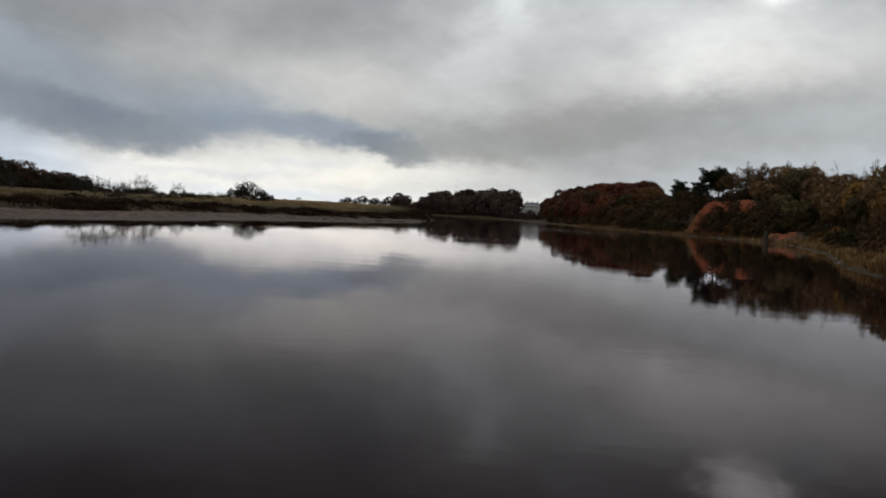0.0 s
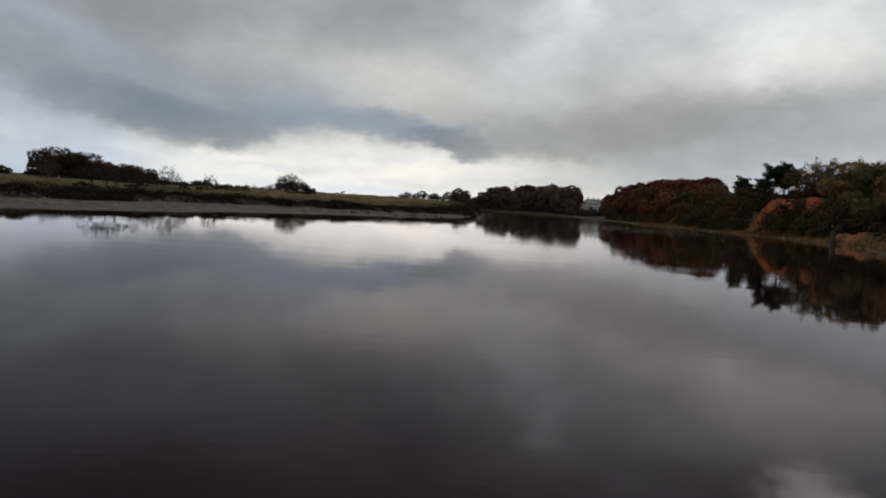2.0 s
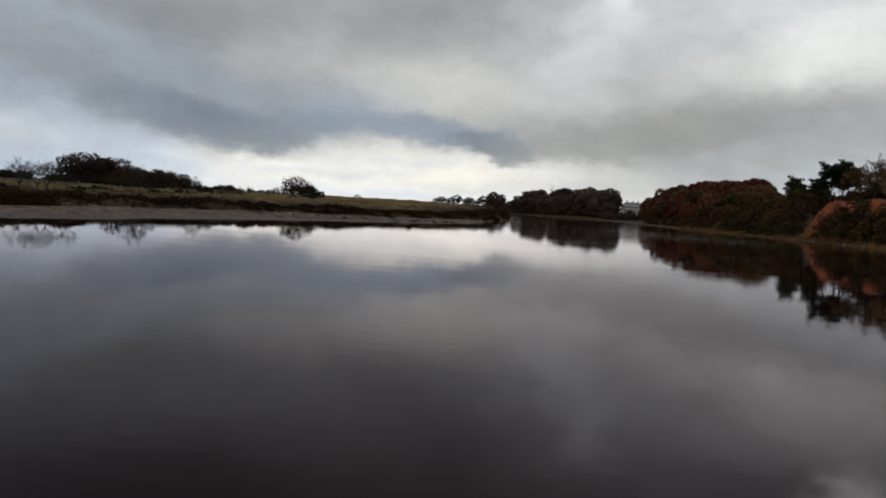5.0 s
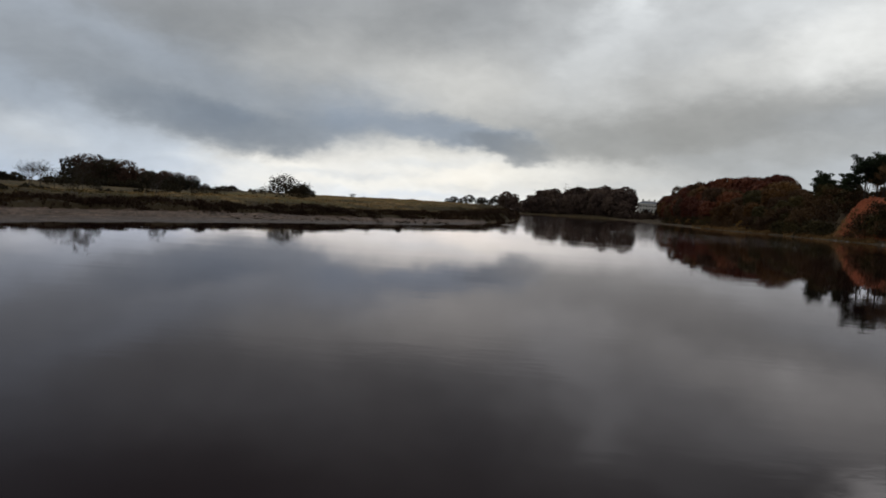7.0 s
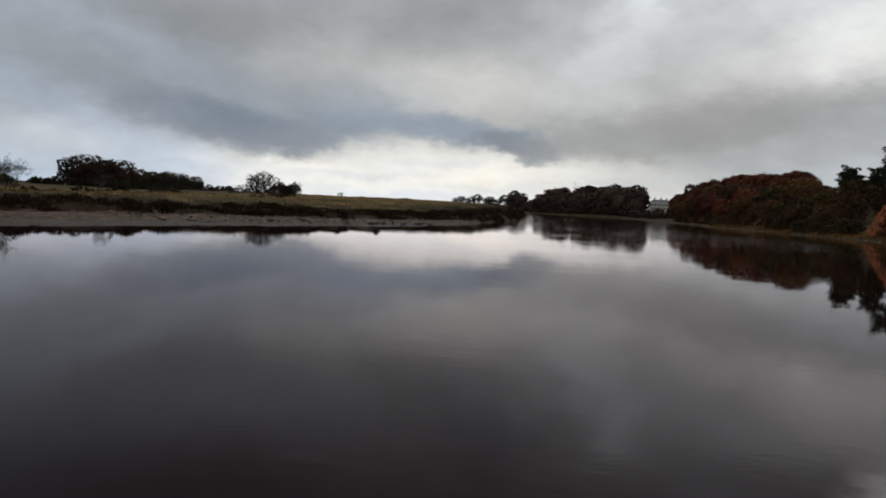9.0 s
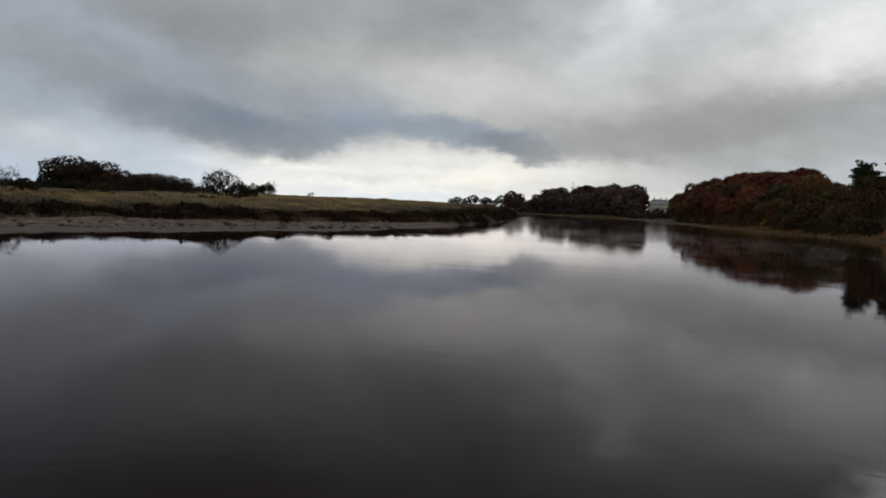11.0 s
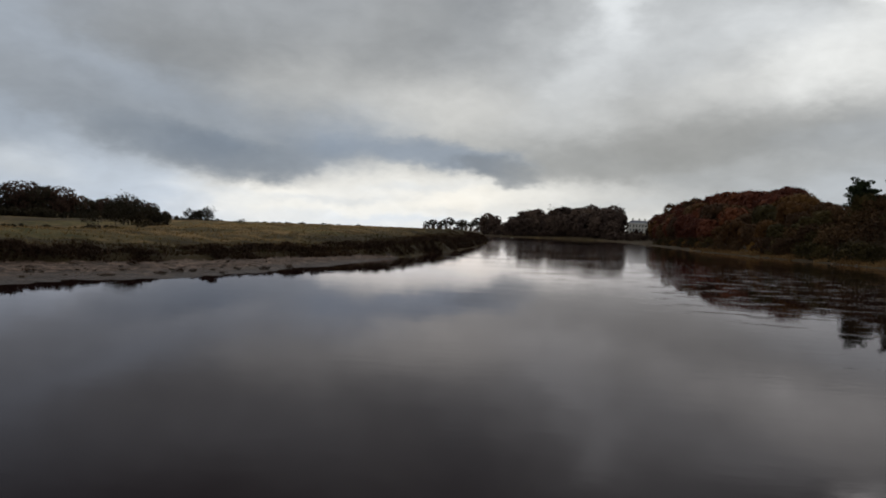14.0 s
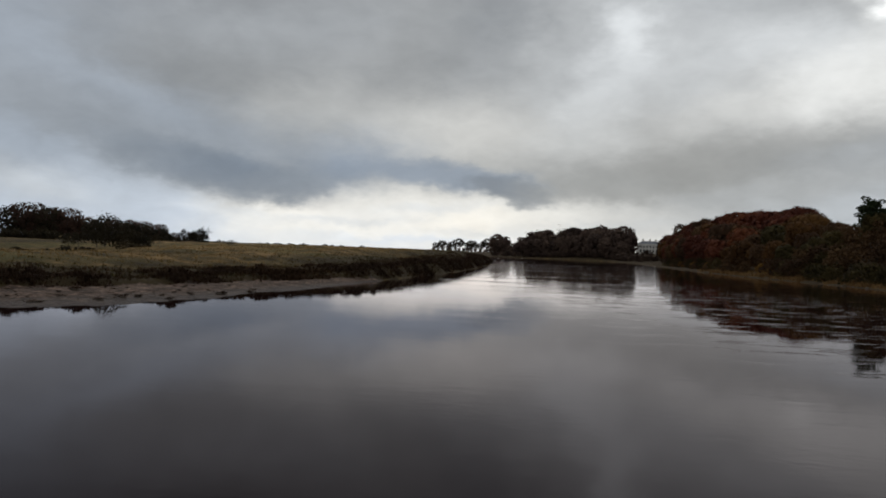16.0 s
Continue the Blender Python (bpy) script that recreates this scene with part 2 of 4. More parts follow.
M_NEAR_OLIVE = foliage("dusky_olive_leaves", (0.042, 0.033, 0.016), (0.088, 0.066, 0.028), (0.160, 0.112, 0.046))
M_PINE = foliage("pine_needles", (0.012, 0.018, 0.010), (0.020, 0.028, 0.014), (0.032, 0.040, 0.018))
# distance haze is put into these two leaf colours of the distant woods
M_DUSK_HAZED = foliage("hazed_dusky_leaves", (0.037, 0.022, 0.017), (0.066, 0.037, 0.025), (0.107, 0.059, 0.036))
M_MAUVE_HAZED = foliage("hazed_mauve_brown_leaves", (0.036, 0.025, 0.021), (0.064, 0.043, 0.034), (0.108, 0.072, 0.052))
M_HAW = foliage("hawthorn_leaves", (0.016, 0.014, 0.010), (0.028, 0.023, 0.014), (0.046, 0.034, 0.018))


def bark():
    m, n, p = material("bark", 0.9)
    pos = n.add("ShaderNodeTexCoord").outputs["Object"]
    t = n.noise(n.vec("MULTIPLY", pos, (6, 6, 1.2)), 2.0, 6.0)
    n.link(n.ramp(t.outputs["Fac"], [(0.3, (0.022, 0.016, 0.012)), (0.7, (0.065, 0.050, 0.038))]), p.inputs["Base Color"])
    bump(n, p, t.outputs["Fac"], 0.6, 0.05)
    return m


M_BARK = bark()


def water_material():
    """Peat-dark water: a mirror that fades as the view steepens."""
    m, n, p = material("peaty_water", 0.6)
    pos = n.add("ShaderNodeNewGeometry").outputs["Position"]
    p.inputs["Specular IOR Level"].default_value = 0.0
    silt = n.noise(pos, 0.03, 3.0).outputs["Fac"]
    n.link(n.ramp(silt, [(0.3, (0.0064, 0.0028, 0.0031)), (0.7, (0.0094, 0.0044, 0.0048))]), p.inputs["Base Color"])
    # long low swell, small ripples, and patches where the breeze touches the surface
    swell = n.noise(n.vec("MULTIPLY", pos, (0.16, 0.34, 1)), 1.0, 3.0, 0.5).outputs["Fac"]
    ripple = n.noise(n.vec("MULTIPLY", pos, (1.6, 2.3, 1)), 1.0, 3.0, 0.6, 0.6).outputs["Fac"]
    patch = n.ramp(n.noise(n.vec("MULTIPLY", pos, (0.03, 0.11, 1)), 1.0, 5.0, 0.68).outputs["Fac"], [(0.46, 0.10), (0.60, 1.0)])
    wsep = n.add("ShaderNodeSeparateXYZ")
    n.link(pos, wsep.inputs[0])
    # the current runs livelier round the bend
    lively = n.add("ShaderNodeMapRange")
    lively.inputs["From Min"].default_value, lively.inputs["From Max"].default_value = 150, 430
    lively.inputs["To Min"].default_value, lively.inputs["To Max"].default_value = 0.7, 6.0
    n.link(wsep.outputs[1], lively.inputs["Value"])
    rx = n.math("MULTIPLY", n.math("SUBTRACT", wsep.outputs[0], 38.0), 1.0 / 17.0)
    ry = n.math("MULTIPLY", n.math("SUBTRACT", wsep.outputs[1], 190.0), 1.0 / 45.0)
    riffle = n.math("EXPONENT", n.math("MULTIPLY", n.math("MULTIPLY_ADD", rx, rx, n.math("MULTIPLY", ry, ry)), -1.0))
    bx = n.math("MULTIPLY", n.math("ADD", wsep.outputs[0], 3.0), 1.0 / 10.0)
    by = n.math("MULTIPLY", n.math("SUBTRACT", wsep.outputs[1], 38.0), 1.0 / 11.0)
    breeze = n.math("EXPONENT", n.math("MULTIPLY", n.math("MULTIPLY_ADD", bx, bx, n.math("MULTIPLY", by, by)), -1.0))
    riffle = n.math("MULTIPLY_ADD", breeze, 0.07, riffle)
    streak = n.ramp(n.noise(n.vec("MULTIPLY", pos, (0.24, 0.42, 1)), 1.0, 4.0, 0.65).outputs["Fac"], [(0.55, 0.0), (0.64, 1.0)])
    patch = n.math("MULTIPLY_ADD", patch, lively.outputs[0], n.math("MULTIPLY", n.math("MULTIPLY", riffle, streak), 8.0))
    h = n.math("ADD", n.math("MULTIPLY", swell, 0.003), n.math("MULTIPLY", n.math("MULTIPLY", ripple, patch), 0.0035))
    bump(n, p, h, 1.0, 1.0)
    normal = p.inputs["Normal"].links[0].from_socket
    gloss = n.add("ShaderNodeBsdfGlossy")
    gloss.inputs["Color"].default_value = (1.0, 0.953, 0.972, 1)
    gloss.inputs["Roughness"].default_value = 0.02
    n.link(normal, gloss.inputs["Normal"])
    fresnel = n.add("ShaderNodeFresnel")
    fresnel.inputs["IOR"].default_value = 1.33
    n.link(normal, fresnel.inputs["Normal"])
    share = n.math("MULTIPLY", n.math("POWER", fresnel.outputs[0], 1.65), 1.25, clamp=True)
    both = n.add("ShaderNodeMixShader")
    n.link(share, both.inputs[0])
    n.link(p.outputs[0], both.inputs[1])
    n.link(gloss.outputs[0], both.inputs[2])
    n.link(both.outputs[0], n.tree.nodes["Material Output"].inputs["Surface"])
    return m


M_WATER = water_material()


def ground_material():
    m, n, p = material("meadow_mud_and_earth", 0.9)
    pos = n.add("ShaderNodeNewGeometry").outputs["Position"]
    mud = n.add("ShaderNodeAttribute", attribute_name="mud").outputs["Fac"]
    red = n.add("ShaderNodeAttribute", attribute_name="red").outputs["Fac"]
    wood = n.add("ShaderNodeAttribute", attribute_name="wood").outputs["Fac"]
    a = n.noise(pos, 0.035, 4.0, 0.6).outputs["Fac"]
    b = n.noise(pos, 0.45, 5.0, 0.65).outputs["Fac"]
    c = n.noise(pos, 3.2, 6.0, 0.78).outputs["Fac"]
    dry = n.add("ShaderNodeAttribute", attribute_name="dry").outputs["Fac"]
    tuss = n.noise(n.vec("MULTIPLY", pos, (0.16, 0.24, 0.2)), 1.0, 7.0, 0.72).outputs["Fac"]
    mixed = n.math("ADD", n.math("MULTIPLY", a, 0.4), n.math("MULTIPLY", b, 0.4))
    mixed = n.math("ADD", mixed, n.math("MULTIPLY", tuss, 0.75))
    mixed = n.math("SUBTRACT", mixed, 0.30)
    mixed = n.math("ADD", mixed, n.math("MULTIPLY", n.math("SUBTRACT", dry, 0.5), 0.16))
    grass = n.ramp(mixed, [(0.36, (0.034, 0.023, 0.009)), (0.44, (0.060, 0.042, 0.014)), (0.51, (0.108, 0.074, 0.027)), (0.58, (0.215, 0.130, 0.052)), (0.67, (0.31, 0.200, 0.085))])
    grass = n.mix(n.math("MULTIPLY", c, 0.4), grass, (0.040, 0.028, 0.011))
    green = n.ramp(n.noise(n.vec("MULTIPLY", pos, (0.022, 0.040, 0.02)), 1.0, 4.0, 0.6).outputs["Fac"], [(0.47, 0.0), (0.62, 0.42)])
    green = n.math("MULTIPLY", green, n.ramp(dry, [(0.1, 0.0), (0.6, 1.0)]))
    grass = n.mix(green, grass, n.mix(c, (0.034, 0.036, 0.011), (0.110, 0.112, 0.032)))
    mudc = n.ramp(n.math("ADD", n.math("MULTIPLY", n.noise(n.vec("MULTIPLY", pos, (0.5, 0.35, 5.0)), 1.6, 7.0, 0.75).outputs["Fac"], 0.55), n.math("MULTIPLY", c, 0.45)), [(0.41, (0.017, 0.010, 0.007)), (0.47, (0.064, 0.040, 0.028)), (0.53, (0.122, 0.080, 0.058)), (0.59, (0.235, 0.160, 0.118))])
    vein = n.noise(n.vec("MULTIPLY", pos, (0.55, 0.30, 1.0)), 1.0, 3.0, 0.6, 0.8).outputs["Fac"]
    vein = n.ramp(n.math("ABSOLUTE", n.math("SUBTRACT", vein, 0.5)), [(0.010, 1.0), (0.036, 0.0)])
    mudc = n.mix(n.math("MULTIPLY", vein, n.ramp(b, [(0.42, 0.0), (0.54, 0.9)])), mudc, (0.018, 0.011, 0.008))
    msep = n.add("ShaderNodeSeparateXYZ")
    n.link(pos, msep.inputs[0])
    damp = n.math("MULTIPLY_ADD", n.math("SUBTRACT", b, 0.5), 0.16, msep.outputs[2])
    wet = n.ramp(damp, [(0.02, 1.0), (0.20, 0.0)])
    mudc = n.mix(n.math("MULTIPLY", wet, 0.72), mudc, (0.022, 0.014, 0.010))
    gully = n.noise(n.vec("MULTIPLY", pos, (0.9, 0.9, 0.16)), 1.0, 5.0, 0.65).outputs["Fac"]
    redc = n.ramp(n.math("ADD", n.math("MULTIPLY", gully, 0.7), n.math("MULTIPLY", c, 0.3)), [(0.3, (0.085, 0.022, 0.010)), (0.5, (0.215, 0.055, 0.022)), (0.7, (0.320, 0.095, 0.040))])
    litter = n.ramp(b, [(0.3, (0.026, 0.019, 0.011)), (0.7, (0.075, 0.050, 0.026))])
    sharp = n.math("ADD", n.math("MULTIPLY", n.math("SUBTRACT", b, 0.5), 0.5), mud)
    sharp = n.ramp(sharp, [(0.42, 0.0), (0.58, 1.0)])
    col = n.mix(n.math("MULTIPLY", wood, 1.0, clamp=True), grass, litter)
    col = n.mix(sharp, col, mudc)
    reds = n.ramp(n.math("ADD", n.math("ADD", n.math("MULTIPLY", n.math("SUBTRACT", b, 0.5), 0.9), n.math("MULTIPLY", n.math("SUBTRACT", c, 0.5), 0.9)), n.math("MULTIPLY", red, 0.9)), [(0.40, 0.0), (0.62, 1.0)])
    col = n.mix(reds, col, redc)
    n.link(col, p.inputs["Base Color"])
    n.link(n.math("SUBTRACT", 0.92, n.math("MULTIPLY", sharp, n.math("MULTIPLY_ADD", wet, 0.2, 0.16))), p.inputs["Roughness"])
    p.inputs["Specular IOR Level"].default_value = 0.12
    bump(n, p, n.math("ADD", b, n.math("MULTIPLY", c, 0.5)), 1.0, 0.3)
    return m


M_GROUND = ground_material()


def plain(name, low, high, scale=1.0, rough=0.85):
    m, n, p = material(name, rough)
    pos = n.add("ShaderNodeTexCoord").outputs["Object"]
    t = n.noise(pos, scale, 5.0, 0.62).outputs["Fac"]
    info = n.add("ShaderNodeObjectInfo").outputs["Random"]
    f = n.math("ADD", n.math("MULTIPLY", t, 0.75), n.math("MULTIPLY", info, 0.25))
    n.link(n.ramp(f, [(0.3, low), (0.7, high)]), p.inputs["Base Color"])
    bump(n, p, t, 0.4, 0.05)
    return m


def blades(name, low, mid, high):
    m, n, p = material(name, 0.85)
    geo = n.add("ShaderNodeNewGeometry")
    dry = n.add("ShaderNodeAttribute", attribute_name="dry").outputs["Fac"]
    a = n.noise(geo.outputs["Position"], 0.035, 4.0, 0.6).outputs["Fac"]
    b = n.noise(geo.outputs["Position"], 0.45, 5.0, 0.65).outputs["Fac"]
    f = n.math("ADD", n.math("MULTIPLY", a, 0.65), n.math("MULTIPLY", b, 0.35))
    f = n.math("ADD", f, n.math("MULTIPLY", n.math("SUBTRACT", dry, 0.5), 0.16))
    f = n.math("ADD", f, n.math("MULTIPLY", n.math("SUBTRACT", geo.outputs["Random Per Island"], 0.5), 0.12))
    n.link(n.ramp(f, [(0.36, low), (0.50, mid), (0.66, high)]), p.inputs["Base Color"])
    p.inputs["Specular IOR Level"].default_value = 0.05
    return m


M_GRASS = blades("meadow_grass", (0.046, 0.038, 0.014), (0.160, 0.105, 0.039), (0.345, 0.220, 0.094))
M_SEDGE = blades("bank_sedge", (0.030, 0.017, 0.010), (0.062, 0.035, 0.018), (0.120, 0.072, 0.034))
M_SCARP = blades("scarp_grass", (0.045, 0.026, 0.012), (0.090, 0.054, 0.022), (0.190, 0.118, 0.050))
M_REED = blades("dead_reed", (0.085, 0.046, 0.018), (0.185, 0.105, 0.042), (0.310, 0.200, 0.092))
M_STONE = plain("shore_stone", (0.07, 0.058, 0.048), (0.20, 0.17, 0.145), 3.0)
M_WALL = plain("house_limewash", (0.50, 0.47, 0.42), (0.62, 0.585, 0.53), 0.6)
M_SLATE = plain("roof_slate", (0.07, 0.075, 0.085), (0.13, 0.135, 0.15), 0.8)
M_GLASS = plain("dark_window_glass", (0.02, 0.022, 0.026), (0.035, 0.038, 0.042), 1.0, 0.1)
M_FRAME = plain("white_window_frame", (0.68, 0.68, 0.65), (0.80, 0.80, 0.77), 2.0, 0.5)
M_POST = plain("wet_timber", (0.030, 0.022, 0.016), (0.070, 0.050, 0.036), 4.0)

# ---------------------------------------------------------------- ground and river
WEST = [(-120, -1500), (-98, -200), (-62, 0), (-40, 50), (-30, 79), (-29, 87), (-27, 105), (-24, 117), (-20, 131), (-17.5, 138),
        (-15, 147), (-12, 152), (-10, 161), (-9, 170), (-7.5, 190), (-7, 216), (-6, 255), (-6.5, 300), (-10, 370), (-14, 425), (-20, 450), (-35, 470),
        (-70, 490), (-150, 520), (-400, 580), (-1500, 700), (-9000, 700), (-9000, -1500)]
EAST = [(20, -1500), (20, -100), (23, 0), (28, 52), (33, 67), (39, 81), (48, 101), (58, 129), (69, 160), (75, 187), (77, 205), (76, 228), (75, 250),
        (73, 280), (69, 310), (65, 345), (62.5, 390), (62, 450), (60, 540), (60, 600), (61, 650), (56, 720), (42, 775), (15, 815), (-30, 830), (-60, 838), (-130, 865),
        (-400, 930), (-1500, 1050), (-9000, 1400), (-9000, 9000), (9000, 9000), (9000, -1500)]


def shore_distance(px, py, poly):
    """Distance to a shoreline, positive on the land."""
    pts = np.array(poly, float)
    best = np.full(px.shape, 1e9)
    inside = np.zeros(px.shape, bool)
    for a, b in zip(pts, np.roll(pts, -1, 0)):
        d = b - a
        u = np.clip(((px - a[0]) * d[0] + (py - a[1]) * d[1]) / (d @ d), 0, 1)
        best = np.minimum(best, np.hypot(px - a[0] - u * d[0], py - a[1] - u * d[1]))
        if a[1] != b[1]:
            cross = (a[1] > py) != (b[1] > py)
            inside ^= cross & (px < (b[0] - a[0]) * (py - a[1]) / (b[1] - a[1]) + a[0])
    return np.where(inside, best, -best)


def step(a, b, v):
    t = np.clip((v - a) / (b - a), 0, 1)
    return t * t * (3 - 2 * t)


def wave(px, py, size, seed):
    """Cheap smooth noise, about -1 to 1."""
    r = np.random.RandomState(seed)
    out = np.zeros(px.shape)
    for _ in range(7):
        a, f, ph = r.uniform(0, 6.28), r.uniform(0.6, 1.7) / size, r.uniform(0, 6.28)
        out += np.sin(6.28 * f * (px * np.cos(a) + py * np.sin(a)) + ph)
    return out / 3.6


def mud_width(py):
    """Breadth of the mud shelf below the meadow."""
    return np.interp(py, [0, 60, 115, 150, 166, 176, 190, 205, 225], [9, 10, 14.5, 14, 9.5, 7.5, 5.5, 1.2, 0.5])


def height(px, py):
    px, py = np.asarray(px, float), np.asarray(py, float)
    dw = shore_distance(px, py, WEST) + 0.5 * wave(px, py, 11, 3) + 0.22 * wave(px, py, 3.1, 4)
    de = shore_distance(px, py, EAST) + 0.7 * wave(px, py, 13, 5)
    # meadow bank: flat mud shelf, sedge scarp, meadow
    shelf = mud_width(py)
    w = shelf + np.minimum(1.5, 0.12 * shelf) * wave(px, py, 17, 8)
    w = np.maximum(w, 0.4)
    north = step(190, 290, py)
    reach = (31 - shelf) * (1 - north) + 18 * north - 8 * step(290, 360, py)
    zw = np.where(dw > 0, 0.34 * np.clip(dw / w, 0, 1) ** 1.2 + 0.13 * step(0.55 * w, 0.55 * w + 0.6, dw + 0.5 * wave(px, py, 4.3, 19)), dw * 0.2)
    zw += (0.62 + 0.7 * step(195, 250, py) + 0.15 * wave(px, py, 9, 9)) * step(w, w + 1.2, dw)
    zw += (0.95 + 0.5 * step(130, 178, py) + 0.75 * north + 0.25 * step(290, 400, py)) * step(w + 0.5, w + reach, dw) * (1 - 0.93 * step(-120, -330, px) * step(100, 300, dw))
    # the land falls away behind the crest
    zw -= 1.4 * step(33, 78, dw) * (1 - step(215, 300, py)) * (1 - step(-120, -330, px))
    zw -= 1.9 * step(-80, -150, px) * step(200, 290, py) * (1 - step(-160, -330, px)) * (dw > 60)
    zw += np.where(dw > w, 0.09 * wave(px, py, 6, 10) + 0.12 * wave(px, py, 31, 11), 0.03 * wave(px, py, 2.3, 12) * (dw > 0))
    # wooded bank
    top = 9.0 - 3.6 * step(300, 380, py) - 4.6 * step(560, 660, py)
    cliff = step(222, 234, py) * (1 - step(261, 269, py))
    steep = step(200, 222, py) * (1 - step(290, 312, py))
    lo, hi = 4.5 - 2.5 * cliff, 26 - 12.5 * steep - 4.0 * cliff
    ze = np.where(de > 0, 0.75 * np.clip(de / 4.0, 0, 1) ** 0.7, de * 0.25)
    ze += (top + 1.6 * cliff) * step(lo, hi, de) + cliff * 0.5 * wave(px, py, 2.7, 17) * step(lo, lo + 2, de) + np.where(de > 4, 0.35 * wave(px, py, 8, 14) + 0.5 * wave(px, py, 40, 15), 0.06 * wave(px, py, 2.5, 16))
    foot = step(178, 185, py) * (1 - step(200, 207, py))
    ze += (1.5 + 0.5 * wave(px, py, 4.2, 23)) * foot * step(1.2, 3.6, de) * (1 - step(6, 14, de))
    ze += 2.5 * np.exp(-((px + 105) ** 2 / (2 * 60.0 ** 2) + (py - 1000) ** 2 / (2 * 60.0 ** 2))) * (de > 0)
    ze += 7.0 * np.exp(-((px - 84) ** 2 + (py - 845) ** 2) / (2 * 42.0 ** 2)) * (de > 0)
    z = np.where(dw > 0, zw, np.where(de > 0, ze, np.maximum(np.maximum(dw * 0.2, de * 0.25), -1.8)))
    bank = (((dw > 0) & (dw < w + 0.25)) | ((dw <= 0) & (dw > -15))) & (py < 207 + 6 * wave(px, py, 9, 22))
    red = np.where(de > 0, cliff * step(lo - 0.5, lo + 1.5, de) * (1 - step(hi - 1.5, hi + 2.0, de)), 0)
    red = np.maximum(red, np.where(de > 0, 0.62 * foot * step(1.0, 2.0, de) * (1 - step(5.5, 7.5, de)), 0))
    woody = step(-1.5, 0.3, de)
    stone = np.where((de > -6) & (de < 2.4), 0.36 * (1 - step(190, 260, py)) * np.clip(0.6 + 0.6 * wave(px, py, 23, 18), 0, 1) * step(100, 130, py), 0)
    dry = np.where(dw > 0, -0.6 + 1.5 * step(3, 22, dw - w) * (1 - 0.45 * step(60, 95, dw)), 0.4)
    return z, np.maximum(bank.astype(float), stone), red, woody, dry


def ground_at(x, y):
    return float(height(np.array([x]), np.array([y]))[0][0])


def axis(*stretches):
    """Grid lines: (from, to, spacing) end to end."""
    out = []
    for a, b, s in stretches:
        out += list(np.linspace(a, b, max(2, int(round((b - a) / s)) + 1))[:-1])
    return np.array(out + [stretches[-1][1]])


def mesh_object(name, verts, faces, mat, parent=None, smooth=False):
    me = bpy.data.meshes.new(name)
    me.from_pydata(verts.tolist() if isinstance(verts, np.ndarray) else verts, [], faces.tolist() if isinstance(faces, np.ndarray) else faces)
    me.materials.append(mat)
    if smooth:
        me.shade_smooth()
    ob = new(name, me)
    if parent is not None:
        ob.parent = parent
    return ob


def build_ground():
    gx = axis((-4000, -900, 310), (-900, -300, 40), (-300, -90, 7), (-90, -48, 1.6), (-48, 0, 0.6), (0, 24, 4.0), (24, 110, 1.3), (110, 220, 6), (220, 900, 60), (900, 4000, 310))
    gy = axis((-1500, 0, 150), (0, 42, 2), (42, 105, 1.4), (105, 215, 0.75), (215, 320, 1.4), (320, 520, 4), (520, 1000, 9), (1000, 2000, 70), (2000, 4900, 400))
    px, py = np.meshgrid(gx, gy)
    z, mud, red, woody, dry = height(px, py)
    verts = np.stack([px, py, z], -1).reshape(-1, 3)
    nx, ny = len(gx), len(gy)
    i = np.arange(nx * ny).reshape(ny, nx)
    faces = np.stack([i[:-1, :-1], i[:-1, 1:], i[1:, 1:], i[1:, :-1]], -1).reshape(-1, 4)
    ob = mesh_object("ground", verts, faces, M_GROUND, smooth=True)
    for key, val in (("mud", mud), ("red", red), ("wood", woody), ("dry", dry)):
        ob.data.attributes.new(key, "FLOAT", "POINT").data.foreach_set("value", val.reshape(-1).astype(np.float32))
    tagged(ob, "grassy meadow, mud bank and wooded slope of red earth", "ground", kind="structure")


build_ground()
water = mesh_object("water", [(-4000, -1500, 0), (4000, -1500, 0), (4000, 4900, 0), (-4000, 4900, 0)], [(0, 1, 2, 3)], M_WATER)
tagged(water, "calm dark peaty river reflecting the clouds", "river", kind="structure")


# ---------------------------------------------------------------- trees
def tube(points, radii, sides=5):
    """A tapered branch along points."""
    pts = np.array(points, float)
    verts, faces = [], []
    for k, p in enumerate(pts):
        d = pts[min(k + 1, len(pts) - 1)] - pts[max(k - 1, 0)]
        d /= np.linalg.norm(d) + 1e-9
        u = np.cross(d, (0.3, 0.9, 0.2))
        u /= np.linalg.norm(u) + 1e-9
        v = np.cross(d, u)
        for s in range(sides):
            a = 6.2832 * s / sides
            verts.append(p + radii[k] * (np.cos(a) * u + np.sin(a) * v))
    for k in range(len(pts) - 1):
        for s in range(sides):
            a, b = k * sides + s, k * sides + (s + 1) % sides
            faces.append((a, b, b + sides, a + sides))
    return np.array(verts), np.array(faces)


class Pile:
    """Collects pieces of one mesh."""

    def __init__(self):
        self.v, self.f, self.n = [], [], 0

    def put(self, verts, faces):
        self.v.append(verts)
        self.f.append(faces + self.n)
        self.n += len(verts)

    def done(self):
        return np.concatenate(self.v), np.concatenate(self.f)


